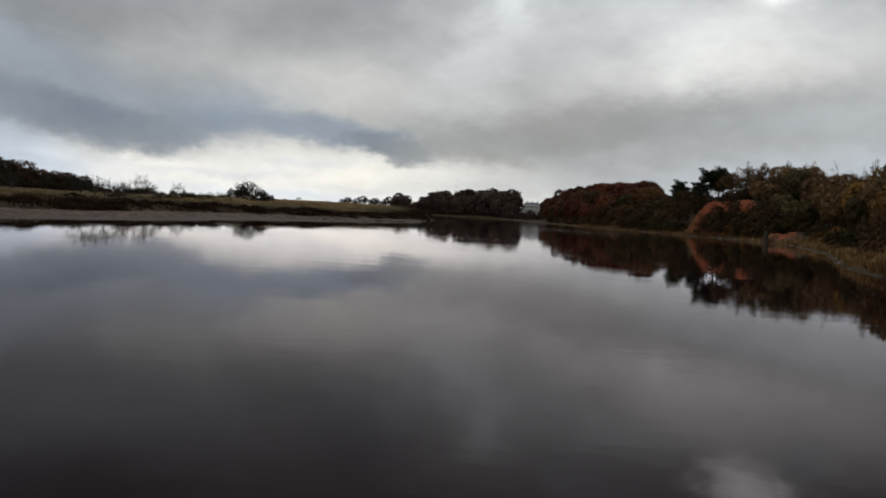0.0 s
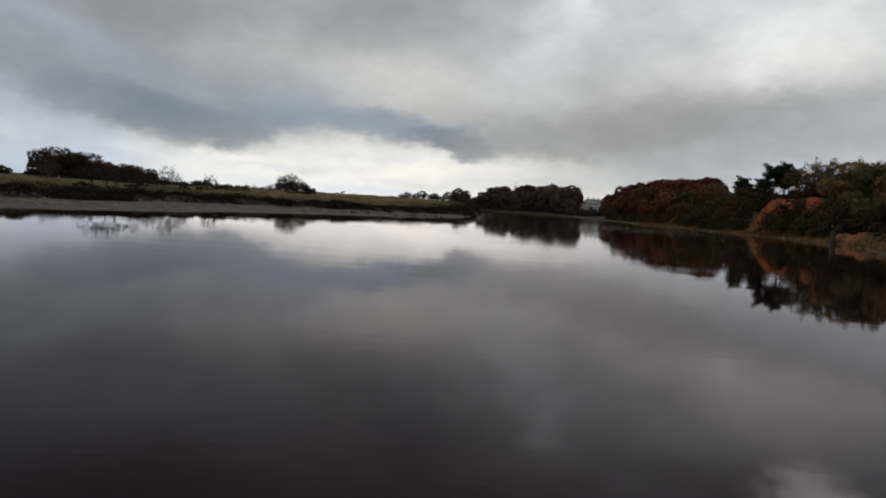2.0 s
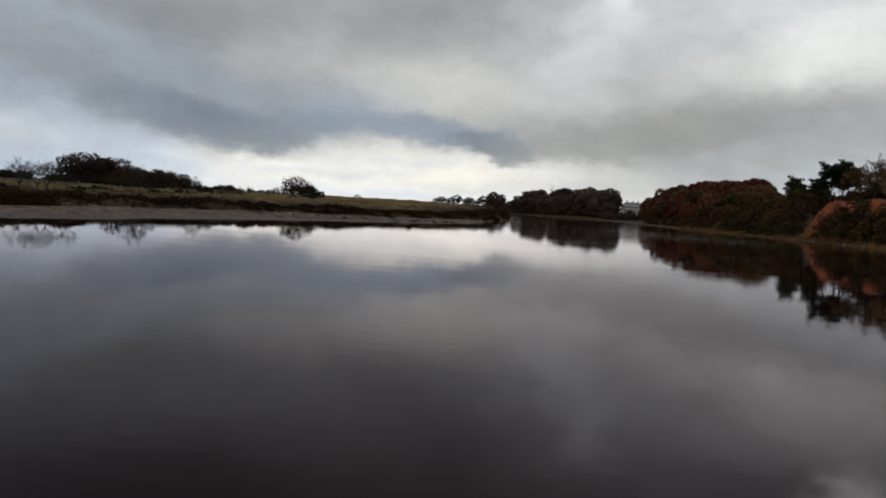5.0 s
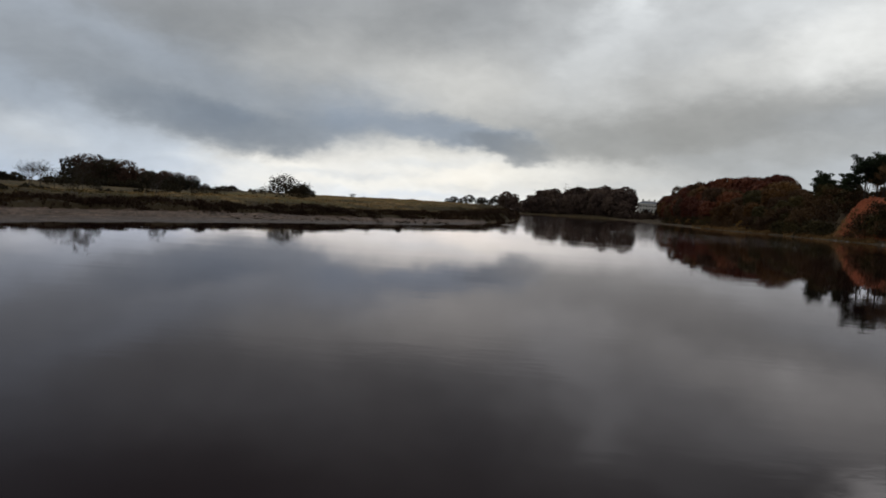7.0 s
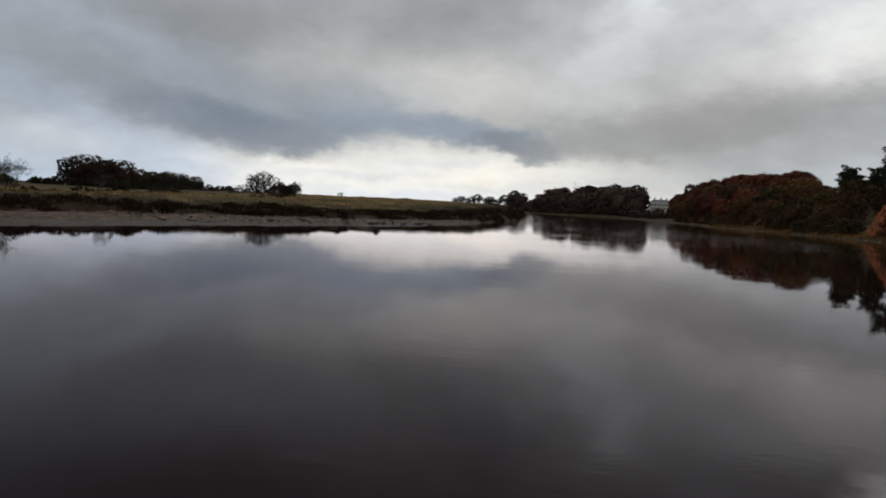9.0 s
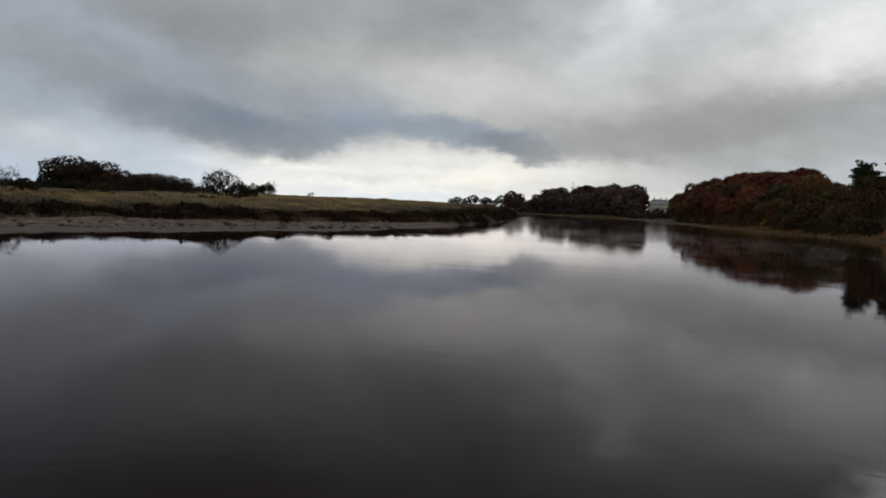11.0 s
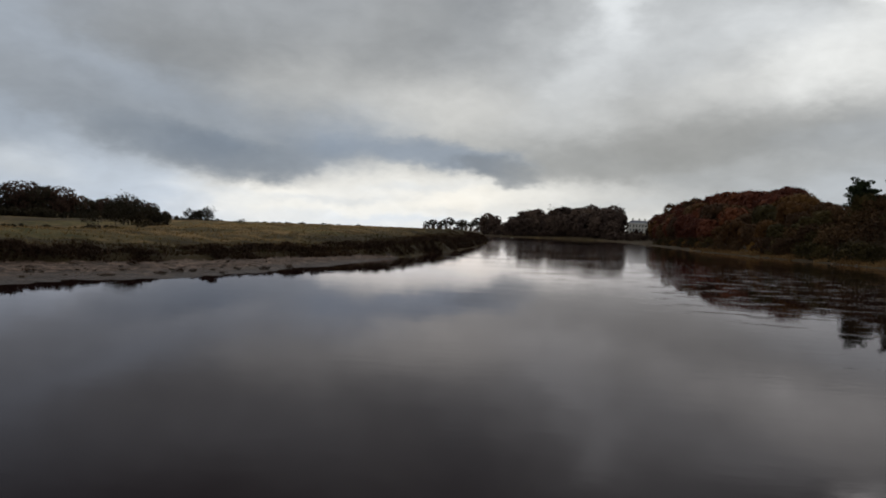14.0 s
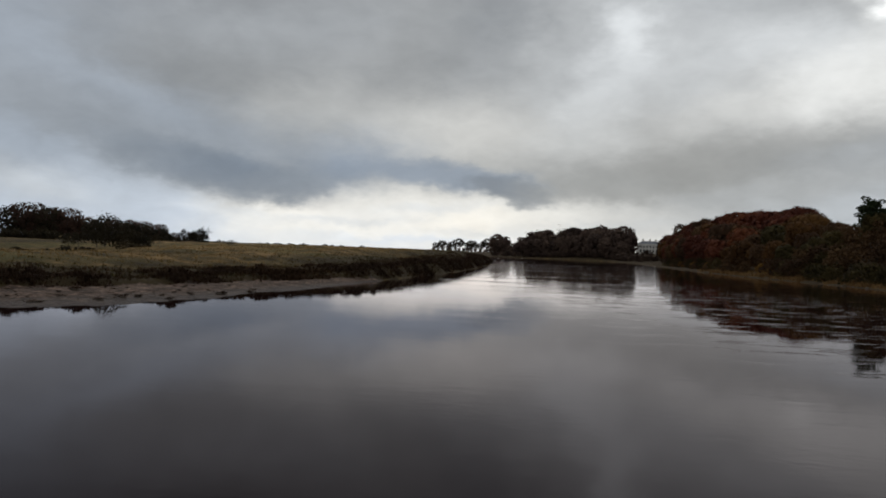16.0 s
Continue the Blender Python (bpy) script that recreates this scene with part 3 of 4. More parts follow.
def limb(pile, r, start, way, length, radius, level, tips, bend=0.25, droop=0.0, split=(3, 5), spread=0.8, sides=5, twig=0.012):
    """A branch that wanders and splits; its ends go to tips."""
    pts, rad = [np.array(start, float)], [radius]
    d = np.array(way, float) / np.linalg.norm(way)
    parts = 4
    for k in range(parts):
        d = d + r.normal(0, bend, 3) * 0.5 + np.array([0, 0, -droop])
        d /= np.linalg.norm(d)
        pts.append(pts[-1] + d * length / parts)
        rad.append(radius * (1 - 0.72 * (k + 1) / parts))
    pile.put(*tube(pts, rad, sides))
    if level == 0:
        tips.append(pts[-1])
        tips.append(pts[-3])
        return
    for _ in range(r.randint(*split)):
        k = r.randint(2, parts + 1)
        nd = d + r.normal(0, spread, 3)
        limb(pile, r, pts[k], nd, length * r.uniform(0.5, 0.75), max(rad[k] * 0.75, twig), level - 1, tips, bend, droop, split, spread, max(3, sides - 1), twig)


def leaf_cloud(r, centres, each, spread, size, flat=1.0):
    """Small leafy sprays around centres: one bent quad each."""
    c = np.repeat(np.asarray(centres, float), each, 0)
    n = len(c)
    off = r.normal(0, 1, (n, 3))
    off *= (r.uniform(0.25, 1, (n, 1)) ** 0.5) / np.linalg.norm(off, axis=1, keepdims=True) * spread
    off[:, 2] *= flat
    p = c + off
    u = r.normal(0, 1, (n, 3))
    u /= np.linalg.norm(u, axis=1, keepdims=True)
    v = np.cross(u, r.normal(0, 1, (n, 3)))
    v /= np.linalg.norm(v, axis=1, keepdims=True)
    s = size * r.uniform(0.5, 1.25, (n, 1))
    verts = np.stack([p - u * s, p - v * s * 0.55, p + u * s, p + v * s * 0.55], 1).reshape(-1, 3)
    return verts, np.arange(4 * n).reshape(-1, 4)


def tree_thing(name, label, wood, crown, leaf_mat, category="tree", group=""):
    root = new(name)
    root.empty_display_size = 0.5
    mesh_object("trunk", *wood.done(), M_BARK, root, smooth=True)
    if crown is not None:
        mesh_object("crown", *crown, leaf_mat, root)
    return tagged(root, label, category, group)


def facing_leaves(r, points, out, size, jitter=0.28):
    """Leafy sprays that face outwards from the crown, one quad each."""
    n = out + r.normal(0, jitter, out.shape)
    n /= np.linalg.norm(n, axis=1, keepdims=True)
    u = np.cross(n, r.normal(0, 1, n.shape))
    u /= np.linalg.norm(u, axis=1, keepdims=True)
    v = np.cross(n, u)
    s = size * r.uniform(0.5, 1.3, (len(n), 1))
    verts = np.stack([points - u * s, points - v * s * 0.6, points + u * s, points + v * s * 0.6], 1).reshape(-1, 3)
    return verts, np.arange(4 * len(n)).reshape(-1, 4)


def broadleaf(name, label, seed, tall, wide, low, mat, leaves=2500, leaf=0.32, group="", lobes=15, ragged=0.07, lobe=(0.34, 0.5), core=460):
    """A broad crown: trunk, main limbs and leaves over many rounded lobes."""
    r = np.random.RandomState(seed)
    wood, tips = Pile(), []
    lean = r.normal(0, 0.04, 2)
    trunk_r = 0.022 * tall
    pts = [(lean[0] * z, lean[1] * z, z) for z in (-0.8, 0.08 * tall, 0.3 * tall, 0.55 * tall, 0.8 * tall)]
    wood.put(*tube(pts, [trunk_r * 1.35, trunk_r, trunk_r * 0.8, trunk_r * 0.5, trunk_r * 0.15], 7))
    for k in range(8 if leaves > 2000 else 4):
        z = tall * r.uniform(0.22, 0.6)
        a = k * 2.4 + r.uniform(-0.4, 0.4)
        limb(wood, r, (lean[0] * z, lean[1] * z, z), (math.cos(a), math.sin(a), r.uniform(0.35, 1.1)), wide * r.uniform(0.5, 0.75), trunk_r * 0.38, 1, tips, split=(2, 4))
    mid, half = (low + tall) / 2, (tall - low) / 2
    centres, radii = [], []
    for k in range(lobes):
        f = (k + 0.5) / lobes
        s = -0.75 + 1.5 * f
        a = k * 2.39996 + r.uniform(-0.35, 0.35)
        ring = math.sqrt(max(0.05, 1 - s * s)) * r.uniform(0.5, 0.68)
        centres.append((wide * ring * math.cos(a), wide * ring * math.sin(a), mid + half * 0.72 * s))
        radii.append(wide * r.uniform(*lobe))
    centres.append((0, 0, mid + half * 0.45))
    radii.append(wide * lobe[1] * 1.04)
    centres, radii = np.array(centres), np.array(radii)
    share = radii ** 2 / (radii ** 2).sum()
    which = r.choice(len(radii), int(leaves * 1.7), p=share)
    way = r.normal(0, 1, (len(which), 3))
    way /= np.linalg.norm(way, axis=1, keepdims=True)
    p = centres[which] + way * radii[which][:, None] * np.array([1, 1, 0.9]) * (1 + r.normal(0, ragged, (len(which), 1)))
    inner = (np.linalg.norm((p[:, None] - centres[None]) / radii[None, :, None], axis=2) < 0.8).any(1)
    keep = ~inner & (p[:, 2] > max(0.3, low * 0.5))
    p, way = p[keep][:leaves], way[keep][:leaves]
    # a closer inner layer behind the outer leaves
    pick = r.choice(len(radii), core * 3, p=share)
    w2 = r.normal(0, 1, (len(pick), 3))
    w2 /= np.linalg.norm(w2, axis=1, keepdims=True)
    inside = centres[pick] + w2 * radii[pick][:, None] * r.uniform(0.78, 0.9, (len(pick), 1))
    deep = (np.linalg.norm((inside[:, None] - centres[None]) / radii[None, :, None], axis=2) < 0.72).any(1) | (inside[:, 2] < 0.3)
    inside, w2 = inside[~deep][:core], w2[~deep][:core]
    crown = Pile()
    crown.put(*facing_leaves(r, p, way, leaf))
    crown.put(*facing_leaves(r, inside, w2, 0.06 * tall, 0.12))
    return tree_thing(name, label, wood, crown.done(), mat, group=group)


def pine(name, label, seed, tall, group=""):
    """A Scots pine: long bare stem, flat dark tufts of needles near the top."""
    r = np.random.RandomState(seed)
    wood, tips = Pile(), []
    bend = r.normal(0, 0.5, 4)
    pts = [(0, 0, -0.8), (bend[0] * 0.2, bend[1] * 0.2, tall * 0.3), (bend[0] * 0.5, bend[1] * 0.5, tall * 0.6), (bend[0], bend[1], tall * 0.94)]
    wood.put(*tube(pts, [0.30, 0.24, 0.18, 0.06], 7))
    cs = []
    for k in range(30):
        z = tall * r.uniform(0.5, 0.95)
        a = k * 2.4 + r.uniform(-0.5, 0.5)
        reach = tall * r.uniform(0.16, 0.34) * (1.15 - 0.5 * z / tall)
        f = z / tall
        base = np.array([bend[0] * f, bend[1] * f, z])
        end = base + np.array([math.cos(a) * reach, math.sin(a) * reach, r.uniform(0.0, 0.12) * tall])
        wood.put(*tube([base, (base + end) / 2 + (0, 0, -0.1), end], [0.08, 0.055, 0.03], 4))
        for q in (0.6, 0.85, 1.05):
            cs.append(base + (end - base) * q + r.normal(0, 0.35, 3))
    cs.append((bend[0], bend[1], tall * 0.96))
    cr = leaf_cloud(r, cs, 120, 0.09 * tall, 0.19, 0.5)
    return tree_thing(name, label, wood, cr, M_PINE, group=group)


def thin_tree(name, label, seed, tall, wide, mat, each=5, leaf=0.14, level=2, lean=0.0, group="", sides=5):
    """A tree with an open crown: forked limbs, twigs and only a few leaves."""
    r = np.random.RandomState(seed)
    wood, tips = Pile(), []
    t = tall * 0.34
    wood.put(*tube([(0, 0, -0.6), (lean * 0.3 * t, 0, t * 0.5), (lean * t, 0, t)], [0.026 * tall, 0.02 * tall, 0.016 * tall], 6))
    for k in range(6):
        a = k * 1.05 + r.uniform(-0.3, 0.3)
        z = t * r.uniform(0.7, 1.0)
        limb(wood, r, (lean * z, 0, z), (math.cos(a) * wide / tall * 1.6 + lean * 1.5, math.sin(a) * wide / tall * 1.6, 1.0), tall * r.uniform(0.36, 0.5), 0.011 * tall, level, tips, bend=0.4, split=(3, 5), spread=0.55, sides=sides, twig=0.0036 * tall)
    cr = leaf_cloud(r, tips, each, 0.06 * tall, leaf, 0.9) if each else None
    return tree_thing(name, label, wood, cr, mat, group=group)


def shrub(name, label, seed, tall, wide, mat, clumps=34, each=29, leaf=0.26, group="", category="bush"):
    r = np.random.RandomState(seed)
    wood, tips = Pile(), []
    for k in range(6):
        a = k * 1.05
        limb(wood, r, (0, 0, -0.3), (math.cos(a), math.sin(a), 1.3), tall * 0.7, 0.05, 1, tips, split=(2, 3), sides=4)
    cs = []
    for k in range(clumps):
        a, q, z = r.uniform(0, 6.28), r.uniform(0, 1) ** 0.5, r.uniform(0.06, 0.95)
        ring = math.sqrt(max(0.0, 1 - (z * 0.95) ** 2.5))
        cs.append((wide * q * ring * math.cos(a), wide * q * ring * math.sin(a), z * tall * r.uniform(0.8, 1.05)))
    root = new(name)
    mesh_object("stems", *wood.done(), M_BARK, root, smooth=True)
    mesh_object("foliage", *leaf_cloud(r, cs, each, 0.2 * tall, leaf, 0.8), mat, root)
    return tagged(root, label, category, group)


def place(ob, x, y, turn=0.0, size=1.0, tall=1.0, sink=0.15):
    m = pose(x, y, ground_at(x, y) - sink, 0, 0, turn) @ Matrix.Diagonal((size, size, size * tall, 1))
    return m


def plant(kinds, spots, r, first):
    """Copies of the kinds at spots (x, y, size, tall, kind); the first of each kind is the original."""
    for x, y, size, tall, k in spots:
        m = place(kinds[k], x, y, r.uniform(0, 360), size, tall)
        if first[k]:
            kinds[k].matrix_world = m
            first[k] = False
        else:
            base = kinds[k].scale.copy()
            kinds[k].scale = (1, 1, 1)
            copy_thing(kinds[k], m)
            kinds[k].scale = base


# ---- the wooded bank
G_BANK = "trees of the wooded river bank"
BANK = {
    "rust": broadleaf("beech_tree", "beech tree in dense rust-red autumn leaf", 1, 15, 6.4, 1.0, M_RUST, 4200, 0.26, G_BANK, 26, 0.1, (0.26, 0.42), 800),
    "rust2": broadleaf("beech_tree", "tall beech tree in copper-brown autumn leaf", 2, 17, 7.2, 1.5, M_RUST, 4600, 0.27, G_BANK, 30, 0.1, (0.25, 0.4), 900),
    "brown": broadleaf("oak_tree", "broad oak tree with dull brown autumn leaves", 3, 14, 6.2, 1.2, M_BROWN, 4000, 0.25, G_BANK, 26, 0.12, (0.26, 0.42), 800),
    "olive": broadleaf("sycamore_tree", "dark olive-green tree crowding the river bank", 4, 13, 5.4, 0.8, M_OLIVE, 4000, 0.25, G_BANK, 26, 0.12, (0.26, 0.42), 800),
    "copper": broadleaf("beech_tree", "beech tree turning orange-brown on the river bank", 15, 15, 6.6, 1.0, M_COPPER, 4200, 0.26, G_BANK, 26, 0.1, (0.26, 0.42), 800),
    "near_brown": broadleaf("oak_tree", "oak tree with thinning brown leaves above the shore", 13, 14, 6.0, 1.2, M_NEAR_BROWN, 5200, 0.2, G_BANK, 30, 0.17, (0.24, 0.4), 500),
    "near_olive": broadleaf("sycamore_tree", "dusky olive-brown tree above the shore", 14, 13, 5.4, 0.8, M_NEAR_OLIVE, 5200, 0.2, G_BANK, 30, 0.17, (0.24, 0.4), 500),
    "gold": broadleaf("golden_tree", "broad tree with golden-brown autumn leaves", 5, 14, 6.0, 1.0, M_GOLD, 3300, 0.27, G_BANK, 17, 0.12),
    "open": thin_tree("open_tree", "half-bare tree with a thin brown crown", 6, 14, 7.0, M_NEAR_BROWN, each=34, leaf=0.19, group=G_BANK),
    "bare": thin_tree("bare_tree", "leafless tree with fine grey branches", 7, 14, 4.5, M_BROWN, each=1, leaf=0.12, group=G_BANK),
    "pine": pine("scots_pine", "Scots pine with a long stem and dark flat crown", 8, 13, group=G_BANK),
    "pine2": pine("scots_pine", "Scots pine with spreading dark needle tufts", 9, 11, group=G_BANK),
    "shrub": shrub("bank_shrub", "dark green shrub on the river bank slope", 10, 4.2, 3.2, M_OLIVE, group="shrubs of the wooded bank"),
    "shrub2": shrub("bank_shrub", "brown autumn shrub on the river bank slope", 11, 4.6, 3.0, M_BROWN, group="shrubs of the wooded bank"),
    "ivy": shrub("golden_shrub", "golden-leaved shrub at the foot of the slope", 12, 3.2, 2.6, M_GOLD, group="shrubs of the wooded bank"),
}


def along(poly, y):
    """x of the shoreline at y."""
    for (xa, ya), (xb, yb) in zip(poly, poly[1:]):
        if min(ya, yb) <= y <= max(ya, yb) and ya != yb:
            return xa + (xb - xa) * (y - ya) / (yb - ya)
    return 0.0


def wooded_bank():
    r = np.random.RandomState(21)
    first = {k: True for k in BANK}
    spots = []
    # the pines above the red cliff and the open-crowned trees behind it
    for x, y, top, k, full in ((84.6, 266, 21.6, "pine", 13), (87.5, 261, 22.4, "pine", 13), (89, 270, 21.5, "pine2", 11), (85.2, 302, 19.2, "pine2", 11), (88, 306, 18.0, "pine", 13), (86, 283, 18.5, "pine2", 11)):
        spots.append((x, y, (top - ground_at(x, y)) / full, 1.0, k))
    spots += [(91, 252, 0.86, 1.0, "open"), (96, 256, 0.8, 1.0, "open"), (98, 244, 0.84, 1.0, "open"), (94, 240, 0.8, 1.0, "open"), (101, 233, 0.85, 0.95, "open"), (104, 246, 0.9, 1.0, "bare"), (93.5, 262, 0.85, 1.0, "open"), (89, 263, 0.78, 1.0, "bare"), (93, 257, 0.8, 1.0, "bare"), (87, 271, 0.72, 1.0, "bare"), (97, 251, 0.8, 1.0, "bare"), (90, 257, 0.72, 0.95, "open"), (92, 266, 0.8, 1.0, "shrub2"), (95, 259, 0.8, 1.0, "shrub"), (94, 252, 0.8, 1.0, "shrub2"), (97, 246, 0.8, 1.0, "shrub"), (91, 272, 0.8, 1.0, "shrub2"), (98, 264, 1.35, 1.0, "shrub"), (101, 257, 1.4, 1.0, "shrub2"), (103, 250, 1.4, 1.0, "shrub"), (97, 271, 1.3, 1.0, "shrub2"), (104, 242, 1.4, 1.0, "shrub2"), (95, 278, 1.2, 1.0, "shrub"), (99, 267, 0.6, 1.0, "near_brown"), (102, 259, 0.62, 1.0, "near_olive"), (97, 275, 0.55, 1.0, "near_brown")]
    spots += [(93, 228, 0.84, 1.0, "near_brown"), (97, 221, 0.86, 1.0, "near_brown"), (92, 216, 0.9, 1.0, "near_olive"), (100, 228, 0.88, 0.95, "near_brown"), (89, 233, 0.6, 0.9, "near_brown"),
              (104, 215, 0.9, 1.0, "bare"), (108, 208, 0.95, 1.0, "bare"), (100, 206, 0.75, 1.0, "near_brown"), (95, 199, 0.8, 1.0, "near_brown"), (103, 194, 0.8, 1.0, "open"), (88, 208, 0.7, 1.0, "near_olive")]
    # slope from the near shore to the cliff
    y = 50.0
    while y < 228:
        x0 = along(EAST, y)
        rows = ((8.0 if y > 130 else 5.0, ("shrub", "shrub2", "shrub", "ivy"), 0.7, 1.0), (11.5, ("shrub2", "near_olive", "near_brown", "shrub"), 0.5, 0.7), (16, ("near_brown", "near_olive", "near_brown", "gold"), 0.6, 0.78),
                (25, ("open", "near_brown", "near_brown", "open", "near_olive"), 0.68, 0.85), (37, ("near_brown", "open", "near_olive"), 0.75, 0.92))
        for d, kinds, lo, hi in rows:
            if (y > 190 and d > 20) or (176 < y < 208 and d < 9) or (y < 104 and d > 20):
                continue
            k = kinds[r.randint(len(kinds))]
            if d in (11.5, 16, 25) and y < 122:
                k = ("gold", "near_brown", "gold", "gold")[r.randint(4)]
            s = r.uniform(lo, hi) * (1.15 if k.startswith("shrub") and d > 8 else 1.0) * (0.86 if y < 84 else 1.0)
            spots.append((x0 + d + r.uniform(-1.5, 2), y + r.uniform(-3, 3), s, r.uniform(0.9, 1.1), k))
        y += 7.0
    spots.append((along(EAST, 139) + 30, 140, 0.95, 1.1, "bare"))
    # below and beside the cliff, which stays clear at its far end
    for q in range(13):
        yy = 206 + q * 3.3
        spots.append((along(EAST, yy) + r.uniform(3.4, 4.6), yy, r.uniform(0.8, 1.1), 1.0, ("shrub", "shrub2", "shrub", "ivy")[q % 4]))
    for q in range(14):
        yy = 206 + q * 2.9
        spots.append((along(EAST, yy) + r.uniform(5.5, 7.5), yy, (r.uniform(1.35, 1.65) if yy < 226 else r.uniform(0.62, 0.75)), 1.1, ("shrub", "shrub2")[q % 2]))
    for q in range(6):
        yy = 204 + q * 3.6
        spots.append((along(EAST, yy) + r.uniform(9.5, 12.5), yy, r.uniform(1.2, 1.5), 1.1, ("shrub", "shrub2")[q % 2]))
    for d, y, z in ((3.2, 251.5, 0.8), (4.0, 247.5, 1.1), (5.2, 243, 1.15), (5.5, 238, 0.9), (6.0, 233, 0.75), (3.6, 245, 1.15), (4.2, 240.5, 1.2), (4.2, 236, 1.2), (4.6, 231, 1.2)):
        spots.append((along(EAST, y) + d, y, z, 1.0, ("shrub", "shrub2")[int(y) % 2]))
    # low mixed wood beyond the cliff
    y = 270.0
    while y < 322:
        x0 = along(EAST, y)
        for d, kinds, lo, hi in ((4.5, ("shrub", "shrub2", "shrub"), 0.9, 1.2), (9, ("shrub", "shrub2", "shrub"), 1.2, 1.5), (14, ("shrub2", "shrub", "olive"), 1.1, 1.4), (22, ("olive", "brown"), 0.5, 0.62), (32, ("brown", "olive", "brown"), 0.48, 0.6)):
            k = kinds[r.randint(len(kinds))]
            if y < 296 and d > 10:
                continue
            z = r.uniform(lo, hi) * (0.5 if d == 14 and k == "olive" else 1.0)
            spots.append((x0 + d + r.uniform(-1.5, 1.5), y + r.uniform(-2.5, 2.5), z, r.uniform(0.92, 1.08), k))
        y += 5.5
    # the beech wood climbs from the shore to its tall back; its near flank stays low
    full = {"rust": 15, "rust2": 17, "brown": 14, "olive": 13, "copper": 15}
    y = 322.0
    while y < 625:
        x0 = along(EAST, y)
        spots.append((x0 + 4.5 + r.uniform(-1, 1), y + r.uniform(-3, 3), r.uniform(0.8, 1.2), 1.0, ("shrub2", "shrub", "ivy")[r.randint(3)]))
        for d, lo, hi in ((9.5, 9, 12), (18, 14.5, 18), (29, 20, 24), (42, 24, 27)):
            x = x0 + d + r.uniform(-3, 3)
            yy = y + r.uniform(-4, 4)
            top = r.uniform(lo, hi) + (4.0 * min(1.0, max(0.0, (yy - 400) / 60)) if d < 35 else 2.0)
            flank = x > 0.257 * yy - 4.0
            if flank:
                top = min(top, 2.7 + 0.0475 * (yy - 51) + r.uniform(-1.5, 0.8))
            across = (x - 17) / (yy - 104) + 0.016
            if across > 0.276:
                top = min(top, max(16.0, 27.5 - 220 * (across - 0.276)))
            kinds = ("olive", "brown", "olive") if flank else (("olive", "copper", "brown", "copper") if yy < 400 else ("rust", "brown", "copper", "rust")) if d < 20 else (("copper", "rust2", "copper") if yy < 400 else ("rust", "rust2", "rust", "brown"))
            k = kinds[r.randint(len(kinds))]
            size = (top - ground_at(x, yy)) / full[k]
            if size > 0.3:
                spots.append((x, yy, size, r.uniform(0.96, 1.06), k))
        y += 10.0
    for y, top in ((440, 18.5), (447, 20.5), (456, 22.5)):
        x = 0.257 * y - 6
        spots.append((x, y, (top - ground_at(x, y)) / 15, 1.0, "copper"))
    spots += [(75.5, 318, 1.6, 1.0, "shrub2"), (78, 326, 0.62, 1.0, "olive"), (75, 333, 1.5, 1.0, "shrub"), (81, 338, 0.7, 1.0, "brown"), (73.5, 342, 1.5, 1.0, "shrub2"), (84, 326, 0.7, 1.0, "olive")]
    y = 600.0
    while y < 770:
        for d, kinds in ((40, ("rust", "brown")), (54, ("rust2", "rust")), (68, ("rust2", "brown"))):
            spots.append((58 + d * 0.75 + r.uniform(-3, 3), y + r.uniform(-4, 4), r.uniform(1.35, 1.55), 1.0, kinds[r.randint(2)]))
        y += 14.0
    # the park in front of the house stays open
    spots = [q for q in spots if q[1] < 540 or q[0] - 3.5 > 5 + 0.1057 * (q[1] - 7.6)]
    spots += [(92.5, 752, 0.8, 1.0, "pine"), (98, 745, 1.0, 1.0, "brown"), (101, 760, 1.0, 1.0, "rust"), (96, 768, 0.7, 1.0, "olive")]
    plant(BANK, spots, r, first)


wooded_bank()

# ---- the far wood across the river
G_FAR = "trees of the far wood"
FAR = {
    "far_a": broadleaf("far_tree", "distant dark brown tree beyond the river", 31, 18, 7.4, -1.5, M_MAUVE_HAZED, 900, 0.85, G_FAR, 13, 0.07),
    "far_b": broadleaf("far_tree", "distant dusky autumn tree beyond the river", 32, 20, 7.6, -1.5, M_MAUVE_HAZED, 900, 0.85, G_FAR, 13, 0.07),
    "far_c": broadleaf("far_tree", "distant russet tree beyond the river", 33, 19, 8.0, -1.5, M_MAUVE_HAZED, 900, 0.85, G_FAR, 13, 0.07),
    "far_d": broadleaf("far_tree", "distant tree standing free with a clear stem", 34, 13, 7.6, 3.4, M_HAW, 800, 0.6, "free-standing far trees", 12, 0.16, (0.26, 0.42), 90),
    "far_e": thin_tree("far_bare_tree", "distant half-bare tree rising above the wood", 35, 20, 6.0, M_BROWN, 5, 0.5, 1, 0.0, G_FAR, 4),
}


